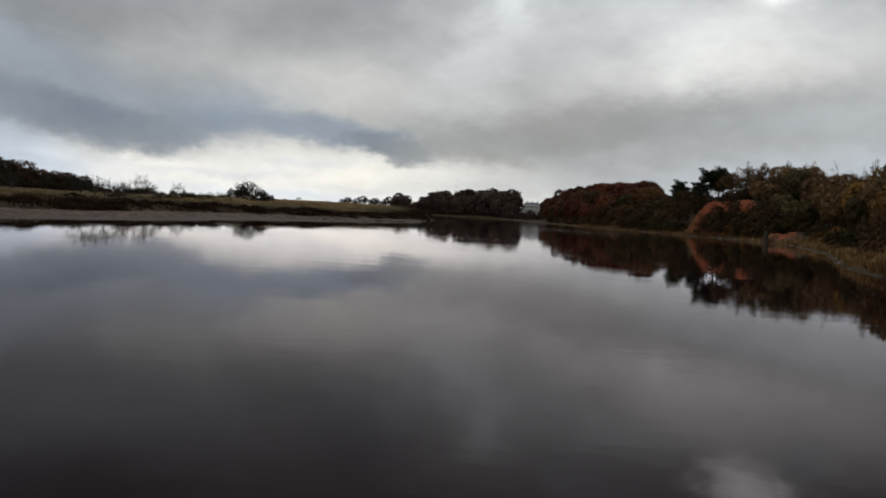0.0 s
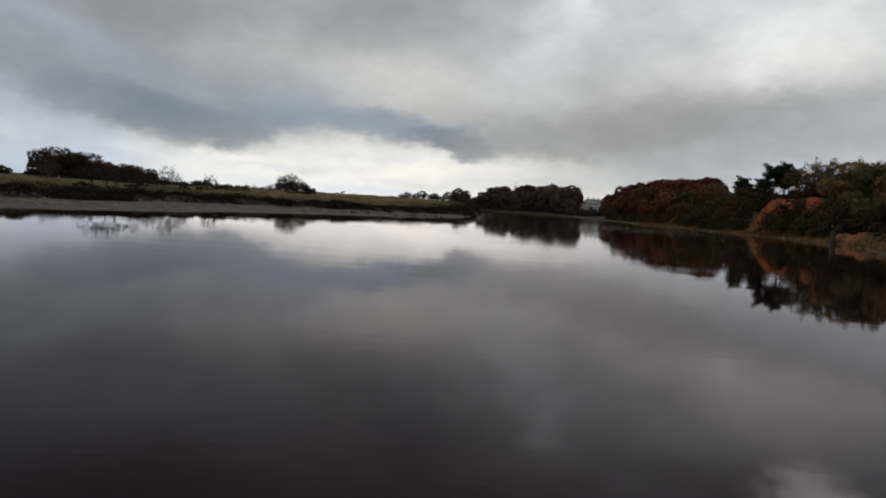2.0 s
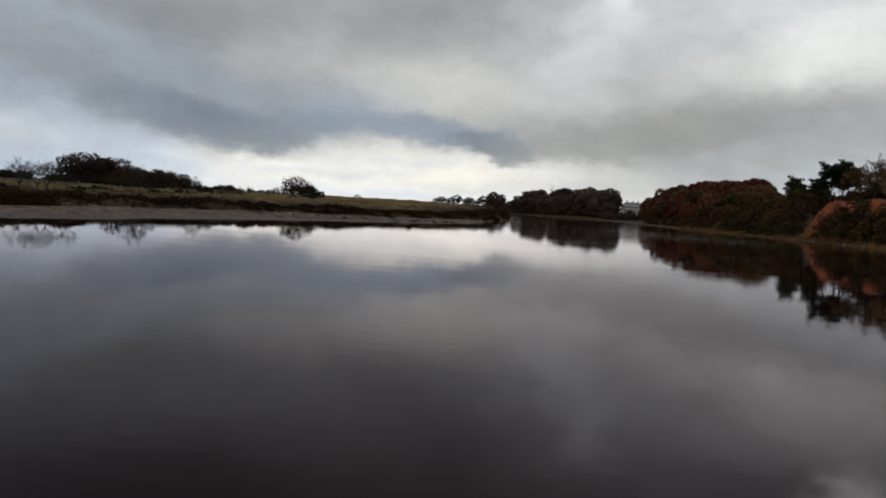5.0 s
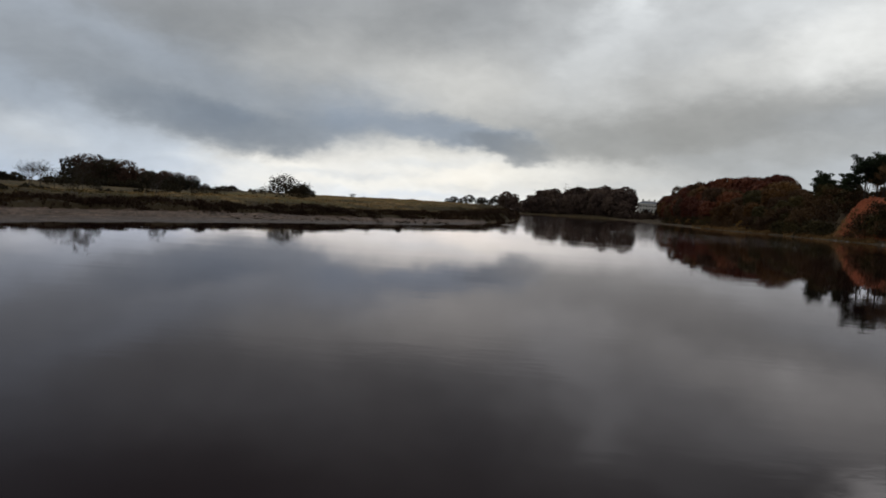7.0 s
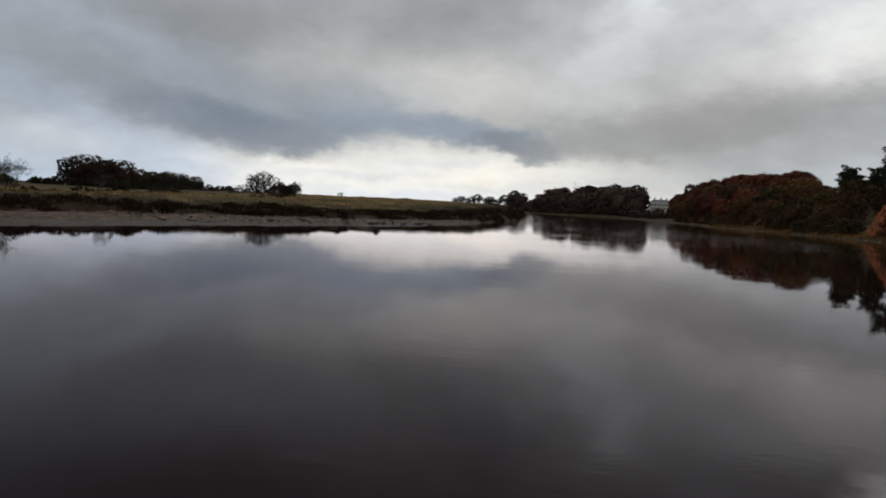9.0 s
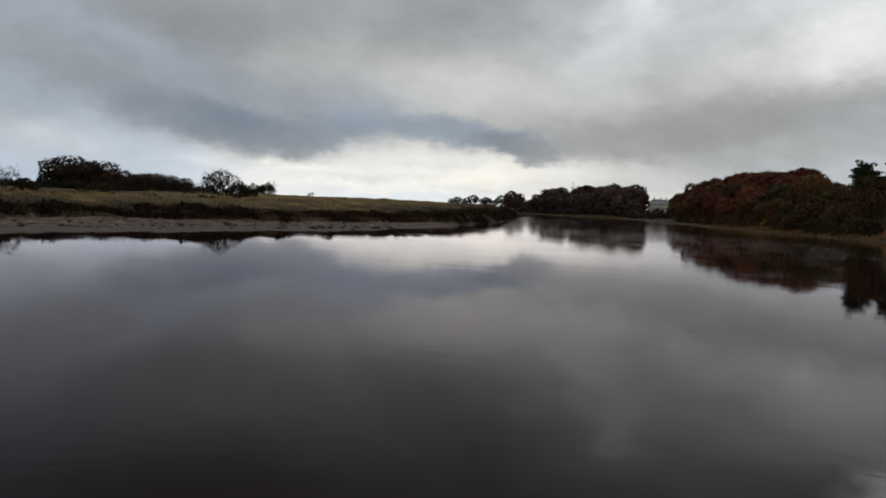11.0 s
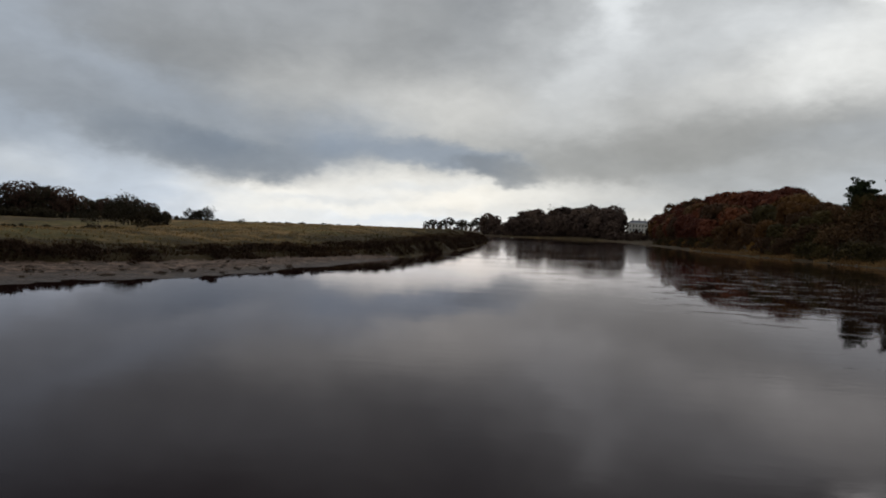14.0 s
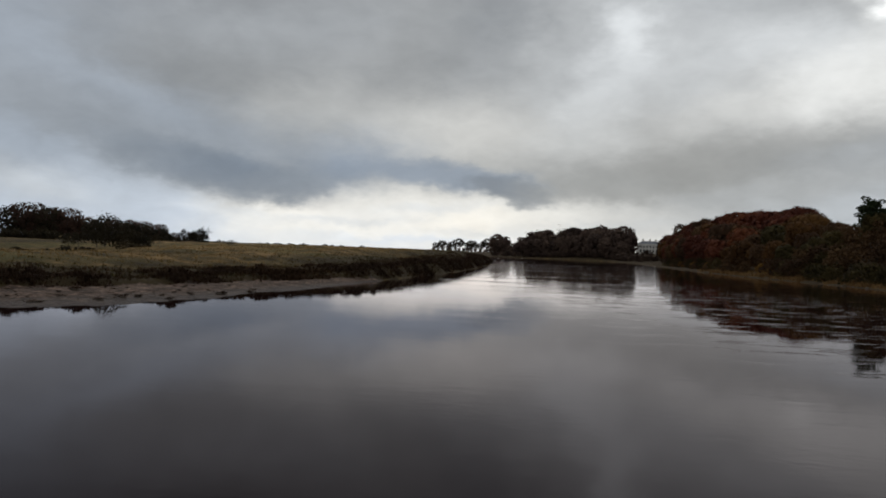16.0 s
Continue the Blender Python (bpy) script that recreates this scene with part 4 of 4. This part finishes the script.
def far_wood():
    r = np.random.RandomState(41)
    first = {k: True for k in FAR}
    spots = []
    for q in range(48):
        f = q / 47
        x = -31 + 90 * f + r.uniform(-2, 2)
        y = float(np.interp(x, [-40, -30, 15, 42, 60], [846, 843, 830, 792, 752])) + (q % 3) * 13 + r.uniform(-2, 4)
        spots.append((x, y, (0.95 + 0.34 * min(1.0, f / 0.16)) * r.uniform(0.85, 1.1) * (0.78 if q % 3 == 0 else 1.0), r.uniform(0.95, 1.1), ("far_a", "far_b", "far_c")[r.randint(3)]))
    spots += [(17, 838, 1.45, 1.0, "far_b"), (9, 840, 1.4, 1.0, "far_e"), (-20, 852, 1.2, 1.0, "far_e"), (33, 826, 1.42, 1.0, "far_c"), (50, 800, 1.35, 1.0, "far_a"), (57, 770, 1.28, 1.0, "far_c")]
    for q in range(7):
        spots.append((-66 + 5.5 * q + r.uniform(-2, 2), 950 - 12 * q + r.uniform(-4, 4), (0.95, 1.15, 1.1, 0.85, 0.6, 0.65, 0.8)[q], 1.0, ("far_a", "far_b")[q % 2]))
    for q in range(10):
        spots.append((-134 + 8.2 * q + r.uniform(-2.5, 2.5), 1000 + r.uniform(-8, 8), (0.7, 0.9, 0.85, 1.05, 0.8, 1.1, 0.75, 1.15, 1.05, 1.1)[q], r.uniform(0.85, 1.1), "far_d"))
    for q in range(18):
        spots.append((-136 + 4.6 * q + r.uniform(-1, 1), 990 + r.uniform(-4, 4), r.uniform(0.22, 0.33), 0.9, ("far_a", "far_b")[q % 2]))
    # scrub along the far shore
    for q in range(34):
        x = -58 + 3.5 * q + r.uniform(-1, 1)
        y = float(np.interp(x, [-60, -30, 15, 42, 56, 61], [842, 834, 819, 780, 725, 660])) + 3.0
        spots.append((x + 2.5, y, r.uniform(0.26, 0.4), 0.85, ("far_a", "far_b", "far_c")[q % 3]))
    for q in range(22):
        x = -26 + 3.8 * q + r.uniform(-1, 1)
        y = float(np.interp(x, [-30, 15, 42, 56, 61], [840, 826, 788, 735, 670])) + 5.0
        spots.append((x + 2.5, y, r.uniform(0.35, 0.5), 0.85, ("far_b", "far_c", "far_a")[q % 3]))
    # low trees in front of the house
    for q in range(9):
        spots.append((61 + 2.6 * q + r.uniform(-1, 1), 716 + r.uniform(-6, 6), r.uniform(0.24, 0.36), 1.0, ("far_a", "far_b")[q % 2]))
    for q in range(9):
        spots.append((66 + 4.2 * q + r.uniform(-1, 1), 800 + r.uniform(-6, 6), r.uniform(0.2, 0.3) + (0.25 if q > 6 else 0), 1.0, ("far_a", "far_b")[q % 2]))
    plant(FAR, spots, r, first)


far_wood()

# ---- trees over the meadow
G_MEADOW = "trees over the meadow"
MEADOW = {
    "haw": broadleaf("hawthorn_tree", "windswept hawthorn with an open dark crown on the meadow", 51, 4.6, 3.3, 0.4, M_HAW, 1900, 0.15, G_MEADOW, 15, 0.18, (0.24, 0.38), 90),
    "round": shrub("round_bush", "dense rounded dark bush on the meadow crest", 52, 3.4, 2.8, M_HAW, 44, 60, 0.17, G_MEADOW),
    "small": broadleaf("small_hawthorn", "small wind-bent hawthorn on the meadow crest", 53, 3.4, 2.0, 0.8, M_HAW, 420, 0.15, G_MEADOW, 10, 0.35, (0.22, 0.36), 10),
    "bare": thin_tree("bare_tree", "half-bare spreading tree standing on the meadow crest", 54, 9.0, 4.6, M_HAW, 8, 0.13, 2, 0.0, G_MEADOW),
    "dark": broadleaf("dark_tree", "dark round-crowned tree of the meadow wood", 55, 16.5, 7.4, 1.6, M_DUSK_HAZED, 2600, 0.42, "wood behind the meadow", 14, 0.08, (0.3, 0.46), 200),
    "dark2": broadleaf("dark_tree", "dark brown broad tree of the meadow wood", 56, 15.5, 7.6, 0.6, M_HAW, 2600, 0.42, "wood behind the meadow", 14, 0.08, (0.3, 0.46), 200),
    "hedge": shrub("hedge_bush", "low dark hedge bush along the field edge", 57, 2.4, 3.0, M_HAW, 26, 20, 0.34, "field hedge"),
}


def meadow_trees():
    r = np.random.RandomState(61)
    first = {k: True for k in MEADOW}
    s = [(-57.5, 225, 1.25, 1.0, "haw"), (-53.4, 225.5, 0.95, 0.95, "round"), (-51.8, 226, 0.7, 0.9, "round"), (-61.5, 224, 0.9, 0.95, "small"), (-64, 225, 0.75, 0.85, "small"), (-59.5, 226, 0.95, 1.0, "small"),
         (-81.5, 301, 1.05, 0.9, "round"), (-78.0, 299, 1.05, 0.95, "round"), (-79.0, 304, 0.46, 1.1, "bare")]
    # hedgerow remnants along the crest
    s += [(-50.5, 109, 0.36, 1.0, "bare"), (-49.0, 110, 0.38, 1.0, "bare"), (-47.2, 109, 0.36, 1.0, "bare"), (-46.0, 111, 0.33, 1.0, "bare"), (-57.6, 140, 0.85, 1.0, "small"), (-56.4, 141, 0.7, 0.9, "small"), (-55.2, 141.5, 0.43, 1.1, "bare"),
          (-51.7, 137.2, 0.8, 0.95, "small"), (-50.4, 138, 0.6, 0.8, "small"), (-56.2, 164, 0.38, 1.0, "bare"), (-57.4, 165, 0.24, 1.0, "bare"), (-54.4, 165.3, 0.6, 0.85, "round"),
          (-59.0, 183, 0.55, 0.8, "small"), (-57.2, 183, 0.62, 0.95, "small"), (-55.4, 183.5, 0.62, 0.95, "small"), (-53.6, 184, 0.25, 1.0, "bare"), (-51.5, 206, 0.45, 0.8, "small"), (-48, 252, 0.5, 0.8, "small"),
          (-92.4, 168, 0.66, 1.0, "bare"), (-97, 176, 0.4, 1.0, "bare"), (-167, 290, 0.98, 1.0, "bare"), (-158, 272, 0.86, 1.0, "bare"), (-150, 262, 0.75, 1.0, "bare")]
    for q in range(30):
        f = q / 29
        s.append((-50 - 5 * math.sin(3.0 * f) + r.uniform(-1, 1), 106 + 112 * f + r.uniform(-1.5, 1.5), r.uniform(0.2, 0.5), 0.7, "hedge"))
    # the two dark woods behind
    s += [(-352, 587, 1.7, 1.0, "dark2"), (-344, 592, 1.8, 1.0, "dark"), (-334, 597, 1.72, 1.0, "dark2"), (-324, 603, 1.65, 1.0, "dark"),
          (-352, 604, 1.5, 1.0, "dark2"), (-340, 612, 1.6, 1.0, "dark"), (-326, 618, 1.35, 1.0, "dark2"), (-314, 612, 1.35, 0.95, "dark"), (-304, 606, 1.25, 0.95, "dark2"), (-295, 612, 1.2, 1.0, "dark"), (-286, 606, 1.05, 1.0, "dark2")]
    for q in range(10):
        f = q / 9
        s.append((-438 + 58 * f + r.uniform(-1.5, 1.5), 818 + 27 * f + (q % 2) * 14, (1.35, 1.5, 1.62, 1.6, 1.5, 1.55, 1.45, 1.4, 1.2, 0.9)[q], 1.0, ("dark2", "dark")[q % 2]))
    for q in range(8):
        s.append((-128 + 8 * q + r.uniform(-2, 2), 372 + 2.5 * q + r.uniform(-4, 4), r.uniform(0.3, 0.5), 0.8, "hedge"))
    # hedges at the foot of the woods and along the far field
    for q in range(26):
        f = q / 25
        s.append((-268 + 66 * f + r.uniform(-2, 2), 378 + 46 * f + r.uniform(-6, 6), r.uniform(1.1, 1.9), 1.0, "hedge"))
    for q in range(16):
        f = q / 15
        s.append((-236 + 60 * f + r.uniform(-2, 2), 440 + 30 * f + r.uniform(-6, 6), r.uniform(1.0, 1.7), 1.0, "hedge"))
    for q in range(9):
        s.append((-174 + 5.6 * q + r.uniform(-1.5, 1.5), 432 - 1.8 * q + r.uniform(-4, 4), r.uniform(1.2, 1.7) - 0.04 * q, 1.0, "hedge"))
    for q in range(26):
        f = q / 25
        s.append((-172 + 95 * f + r.uniform(-3, 3), 440 + 10 * f + r.uniform(-6, 6), r.uniform(0.28, 0.5), 0.75, "hedge"))
    plant(MEADOW, s, r, first)


meadow_trees()


# ---------------------------------------------------------------- meadow grass, sedge, reeds
def tufts(name, label, category, mat, xs, ys, size, seed, per=7, lean=0.5, width=0.05, lift=0.0):
    """Tufts of grass blades: each blade a narrow bent strip."""
    r = np.random.RandomState(seed)
    zs, _, _, _, dry = height(xs, ys)
    zs = zs + lift
    n = len(xs) * per
    cx, cy, cz, sz = (np.repeat(v, per) for v in (xs, ys, zs, size))
    a = r.uniform(0, 6.283, n)
    ln = sz * r.uniform(0.5, 1.1, n)
    out = lean * r.uniform(0.2, 1.0, n) * ln
    w = width * sz * r.uniform(0.7, 1.4, n)
    bx, by = cx + r.normal(0, 0.22, n) * sz, cy + r.normal(0, 0.22, n) * sz
    dx, dy = np.cos(a), np.sin(a)
    b0 = np.stack([bx - dy * w, by + dx * w, cz - 0.05], -1)
    b1 = np.stack([bx + dy * w, by - dx * w, cz - 0.05], -1)
    m0 = np.stack([bx + dx * out * 0.4 - dy * w * 0.8, by + dy * out * 0.4 + dx * w * 0.8, cz + ln * 0.6], -1)
    m1 = np.stack([bx + dx * out * 0.4 + dy * w * 0.8, by + dy * out * 0.4 - dx * w * 0.8, cz + ln * 0.6], -1)
    tp = np.stack([bx + dx * out, by + dy * out, cz + ln * 0.95], -1)
    verts = np.stack([b0, b1, m1, m0, tp], 1).reshape(-1, 3)
    k = 5 * np.arange(n)[:, None]
    quads = (k + np.array([[0, 1, 2, 3]])).tolist()
    tris = (k + np.array([[3, 2, 4]])).tolist()
    ob = mesh_object(name, verts, quads + tris, mat)
    ob.data.attributes.new("dry", "FLOAT", "POINT").data.foreach_set("value", np.repeat(np.repeat(dry, per), 5).astype(np.float32))
    return tagged(ob, label, category, kind="stuff")


def grasses():
    r = np.random.RandomState(71)
    ys, xs = [p[1] for p in WEST[4:20]], [p[0] for p in WEST[4:20]]
    # meadow grass, thickest towards the river
    n = 24000
    y = 82 + 300 * r.uniform(0, 1, n) ** 1.5
    x = np.interp(y, ys, xs) - mud_width(y) * 1.08 - 0.5 - 44 * r.uniform(0, 1, n) ** 1.15
    keep = shore_distance(x, y, WEST) > mud_width(y) + 0.8
    x, y = x[keep], y[keep]
    size = np.clip(0.20 + 0.11 * wave(x, y, 5, 79) + r.uniform(-0.06, 0.08, len(x)), 0.08, 0.42)
    tufts("meadow_grass", "tussocky autumn meadow grass, green and straw-coloured", "grass", M_GRASS, x, y, size, 72, 4, 1.2, 0.10)
    # rounded clumps of sedge along the scarp
    cy = np.concatenate([r.uniform(80, 215, 260), r.uniform(215, 430, 300)])
    cd = r.uniform(0, 1, len(cy)) ** 1.8 * 5.5
    cx = np.interp(cy, ys, xs) - (mud_width(cy) + cd - 0.2) * 1.06
    thick = wave(cx, cy, 19, 83) > -0.42
    cx, cy = cx[thick], cy[thick]
    size = r.uniform(0.5, 1.0, len(cy))
    each = 60
    reach = (0.55 + 0.75 * size)[:, None]
    off = r.normal(0, 0.62, (len(cy), each, 2)) * reach[:, :, None] * np.array([1.0, 1.5])
    x = (cx[:, None] + off[:, :, 0]).reshape(-1)
    y = (cy[:, None] + off[:, :, 1]).reshape(-1)
    fall = np.exp(-1.1 * ((off / np.array([1.0, 1.5])) ** 2).sum(-1) / reach ** 2)
    mound = (0.62 * size[:, None] ** 2 * fall).reshape(-1)
    blade = (r.uniform(0.16, 0.34, (len(cy), each)) * (0.7 + 0.5 * size[:, None])).reshape(-1)
    keep = shore_distance(x, y, WEST) > mud_width(y) - 0.6
    tufts("bank_sedge", "dark reddish sedge and rush in clumps along the mud bank", "sedge", M_SEDGE, x[keep], y[keep], blade[keep], 73, 5, 1.6, 0.12, mound[keep])
    # finer growth over the whole scarp
    n = 9000
    y = np.concatenate([r.uniform(84, 200, n // 3), r.uniform(185, 340, n - n // 3)])
    x = np.interp(y, ys, xs) - mud_width(y) * 1.06 - 9.0 * r.uniform(0, 1, n) ** 1.2
    keep = shore_distance(x, y, WEST) > mud_width(y) - 0.1
    x, y = x[keep], y[keep]
    tufts("scarp_grass", "short brown grass and herbs over the river scarp", "grass", M_SCARP, x, y, r.uniform(0.16, 0.4, len(x)), 74, 5, 1.5, 0.09)
    # pale dead reed and grass on the wooded shore
    n = 14000
    y = 50 + 365 * r.uniform(0, 1, n) ** 1.5
    x0 = np.interp(y, [p[1] for p in EAST[3:19]], [p[0] for p in EAST[3:19]])
    x = x0 + r.uniform(0.2, 6.5, n)
    keep = (shore_distance(x, y, EAST) > 0.35) & (wave(x, y, 12, 77) > -0.5) & ~((y > 179) & (y < 206) & (x - x0 > 1.8))
    x, y = x[keep], y[keep]
    tufts("shore_reed", "dead russet reed and grass along the wooded shore", "reed", M_REED, x, y, r.uniform(0.4, 1.0, len(x)), 78, 4, 0.7, 0.08)


grasses()


# ---------------------------------------------------------------- clods on the mud
def clod(name, label, seed, size):
    """A slumped sod: earth lump with a mop of dark grass."""
    r = np.random.RandomState(seed)
    bm = bmesh.new()
    bmesh.ops.create_icosphere(bm, subdivisions=2, radius=size * 0.5)
    for v in bm.verts:
        k = 1 + 0.35 * noise.noise(v.co * 3.0 / size + Vector((seed, 0, 0)))
        v.co = Vector((v.co.x * k * 0.9, v.co.y * k * 0.8, v.co.z * 0.5 * k))
    me = bpy.data.meshes.new("sod")
    bm.to_mesh(me)
    bm.free()
    me.materials.append(M_POST)
    root = new(name)
    ob = new("sod", me)
    ob.parent = root
    n = 60
    a, ln = r.uniform(0, 6.283, n), size * r.uniform(0.5, 1.0, n)
    bx, by = r.normal(0, 0.25, n) * size, r.normal(0, 0.2, n) * size
    dx, dy, w = np.cos(a), np.sin(a), 0.04 * size
    verts = np.stack([np.stack([bx - dy * w, by + dx * w, 0 * a + 0.15 * size], -1), np.stack([bx + dy * w, by - dx * w, 0 * a + 0.15 * size], -1),
                      np.stack([bx + dx * ln * 0.45, by + dy * ln * 0.45, ln * 0.6], -1)], 1).reshape(-1, 3)
    mesh_object("grass_mop", verts, np.arange(3 * n).reshape(-1, 3), M_SEDGE, root)
    return tagged(root, label, "sod", "sods on the mud bank")


def clods():
    r = np.random.RandomState(81)
    kinds = [clod("grass_sod", "slumped sod with dark grass lying on the mud", s, 0.9) for s in (1, 2, 3)]
    used = set()
    spots = [(-16.1, 151.4), (-17.7, 156.2), (-18.8, 159.7), (-14.2, 155.4), (-15.7, 160.0), (-14.3, 158.6), (-13.9, 160.0), (-11.3, 159.8),
             (-12.5, 165.3), (-12.0, 164.6), (-13.1, 162.0), (-10.6, 167.0), (-21.0, 150.0), (-22.5, 143.5), (-19.0, 146.5), (-9.9, 171.5)]
    for k in range(130):
        y = r.uniform(128, 178)
        x = along(WEST, y) - r.uniform(0.25, 0.85) * float(mud_width(y)) * 1.1
        spots.append((x, y))
    for k, (x, y) in enumerate(spots):
        j = k % 3
        s = r.uniform(0.5, 1.0) if k < 16 else r.uniform(0.1, 0.42)
        m = pose(x, y, ground_at(x, y), 0, 0, r.uniform(0, 360)) @ Matrix.Diagonal((s * r.uniform(0.8, 1.7), s, s * r.uniform(0.5, 0.9), 1))
        if j in used:
            ob = copy_thing(kinds[j], pose(0, 0, 0))
            ob.matrix_world = m
        else:
            kinds[j].matrix_world = m
            used.add(j)


clods()


# ---------------------------------------------------------------- stones and post on the wooded shore
def shore_stones():
    r = np.random.RandomState(91)
    protos = []
    for s in range(5):
        bm = bmesh.new()
        bmesh.ops.create_icosphere(bm, subdivisions=2, radius=0.5)
        for v in bm.verts:
            k = 1 + 0.45 * noise.noise(v.co * 2.2 + Vector((s * 7.0, 0, 0)))
            v.co = Vector((v.co.x * k * 1.3, v.co.y * k, v.co.z * k * 0.62))
        me = bpy.data.meshes.new("shore_stone")
        bm.to_mesh(me)
        bm.free()
        me.materials.append(M_STONE)
        protos.append(me)
    for k in range(70):
        y = 75 + 210 * r.uniform(0, 1) ** 1.3
        x = along(EAST, y) + r.uniform(-0.2, 2.2)
        s = r.uniform(0.15, 0.55)
        ob = new("shore_stone", protos[k % 5])
        ob.matrix_world = pose(x, y, ground_at(x, y) + 0.05 * s, 0, 0, r.uniform(0, 360)) @ Matrix.Diagonal((s, s, s, 1))
        tagged(ob, "pale rounded stone on the wooded shore", "stone", "stones on the shore")


shore_stones()


def mooring_post(x, y):
    bm = bmesh.new()
    bmesh.ops.create_cone(bm, cap_ends=True, segments=12, radius1=0.55, radius2=0.46, depth=3.2)
    for v in bm.verts:
        v.co.x += 0.05 * v.co.z
    me = bpy.data.meshes.new("timber_post")
    bm.to_mesh(me)
    bm.free()
    me.materials.append(M_POST)
    ob = new("timber_post", me)
    ob.location = (x, y, 1.15)
    tagged(ob, "dark wet timber post standing at the water's edge", "post")


mooring_post(75.3, 192.0)


# ---------------------------------------------------------------- the country house
def box(bm, x0, x1, y0, y1, z0, z1):
    c = bmesh.ops.create_cube(bm, size=1.0)["verts"]
    for v in c:
        v.co = Vector((x0 + (v.co.x + 0.5) * (x1 - x0), y0 + (v.co.y + 0.5) * (y1 - y0), z0 + (v.co.z + 0.5) * (z1 - z0)))


def part(name, bm, mat, parent, label=""):
    me = bpy.data.meshes.new(name)
    bm.to_mesh(me)
    bm.free()
    me.materials.append(mat)
    ob = new(name, me)
    ob.parent = parent
    return tagged(ob, label) if label else ob


def country_house(x, y, z):
    house = tagged(new("country_house"), "pale two-storey country house with a slate roof among trees", "house")
    house.matrix_world = pose(x, y, z, 0, 0, 6) @ Matrix.Diagonal((0.85, 0.8, 0.9, 1))
    w, dp, h = 24.0, 12.0, 8.6
    bm = bmesh.new()
    box(bm, -w / 2, w / 2, 0, dp, -2, h)
    part("wall", bm, M_WALL, house)
    bm = bmesh.new()
    box(bm, -w / 2 - 0.4, w / 2 + 0.4, -0.4, dp + 0.4, h, h + 0.45)
    part("cornice", bm, M_FRAME, house)
    bm = bmesh.new()
    a = [bm.verts.new(p) for p in ((-w / 2, 0, h + 0.45), (w / 2, 0, h + 0.45), (w / 2, dp, h + 0.45), (-w / 2, dp, h + 0.45), (-w / 2 + 5, dp / 2, h + 3.2), (w / 2 - 5, dp / 2, h + 3.2))]
    for f in ((0, 1, 5, 4), (1, 2, 5), (2, 3, 4, 5), (3, 0, 4), (3, 2, 1, 0)):
        bm.faces.new([a[k] for k in f])
    roof = part("roof", bm, M_SLATE, house, "hipped slate roof")
    for cx in (-6.5, 0.5, 6.5):
        bm = bmesh.new()
        box(bm, cx - 0.9, cx + 0.9, dp / 2 - 0.5, dp / 2 + 0.5, h + 2.0, h + 5.0)
        part("chimney", bm, M_WALL, roof)
    for row, (z0, z1) in enumerate(((0.8, 3.6), (5.0, 7.4))):
        for k in range(7):
            cx = -w / 2 + 2.4 + k * 3.2
            bm = bmesh.new()
            for bx in ((cx - 0.95, cx - 0.80, z0, z1), (cx + 0.80, cx + 0.95, z0, z1), (cx - 0.80, cx + 0.80, z0, z0 + 0.14), (cx - 0.80, cx + 0.80, z1 - 0.14, z1), (cx - 0.80, cx + 0.80, (z0 + z1) / 2 - 0.05, (z0 + z1) / 2 + 0.05)):
                box(bm, bx[0], bx[1], -0.14, 0.02, bx[2], bx[3])
            win = part("window", bm, M_FRAME, house)
            bm = bmesh.new()
            box(bm, cx - 0.80, cx + 0.80, -0.05, 0.02, z0 + 0.14, z1 - 0.14)
            part("pane", bm, M_GLASS, win)


country_house(84.0, 832, ground_at(84, 832) + 0.6)
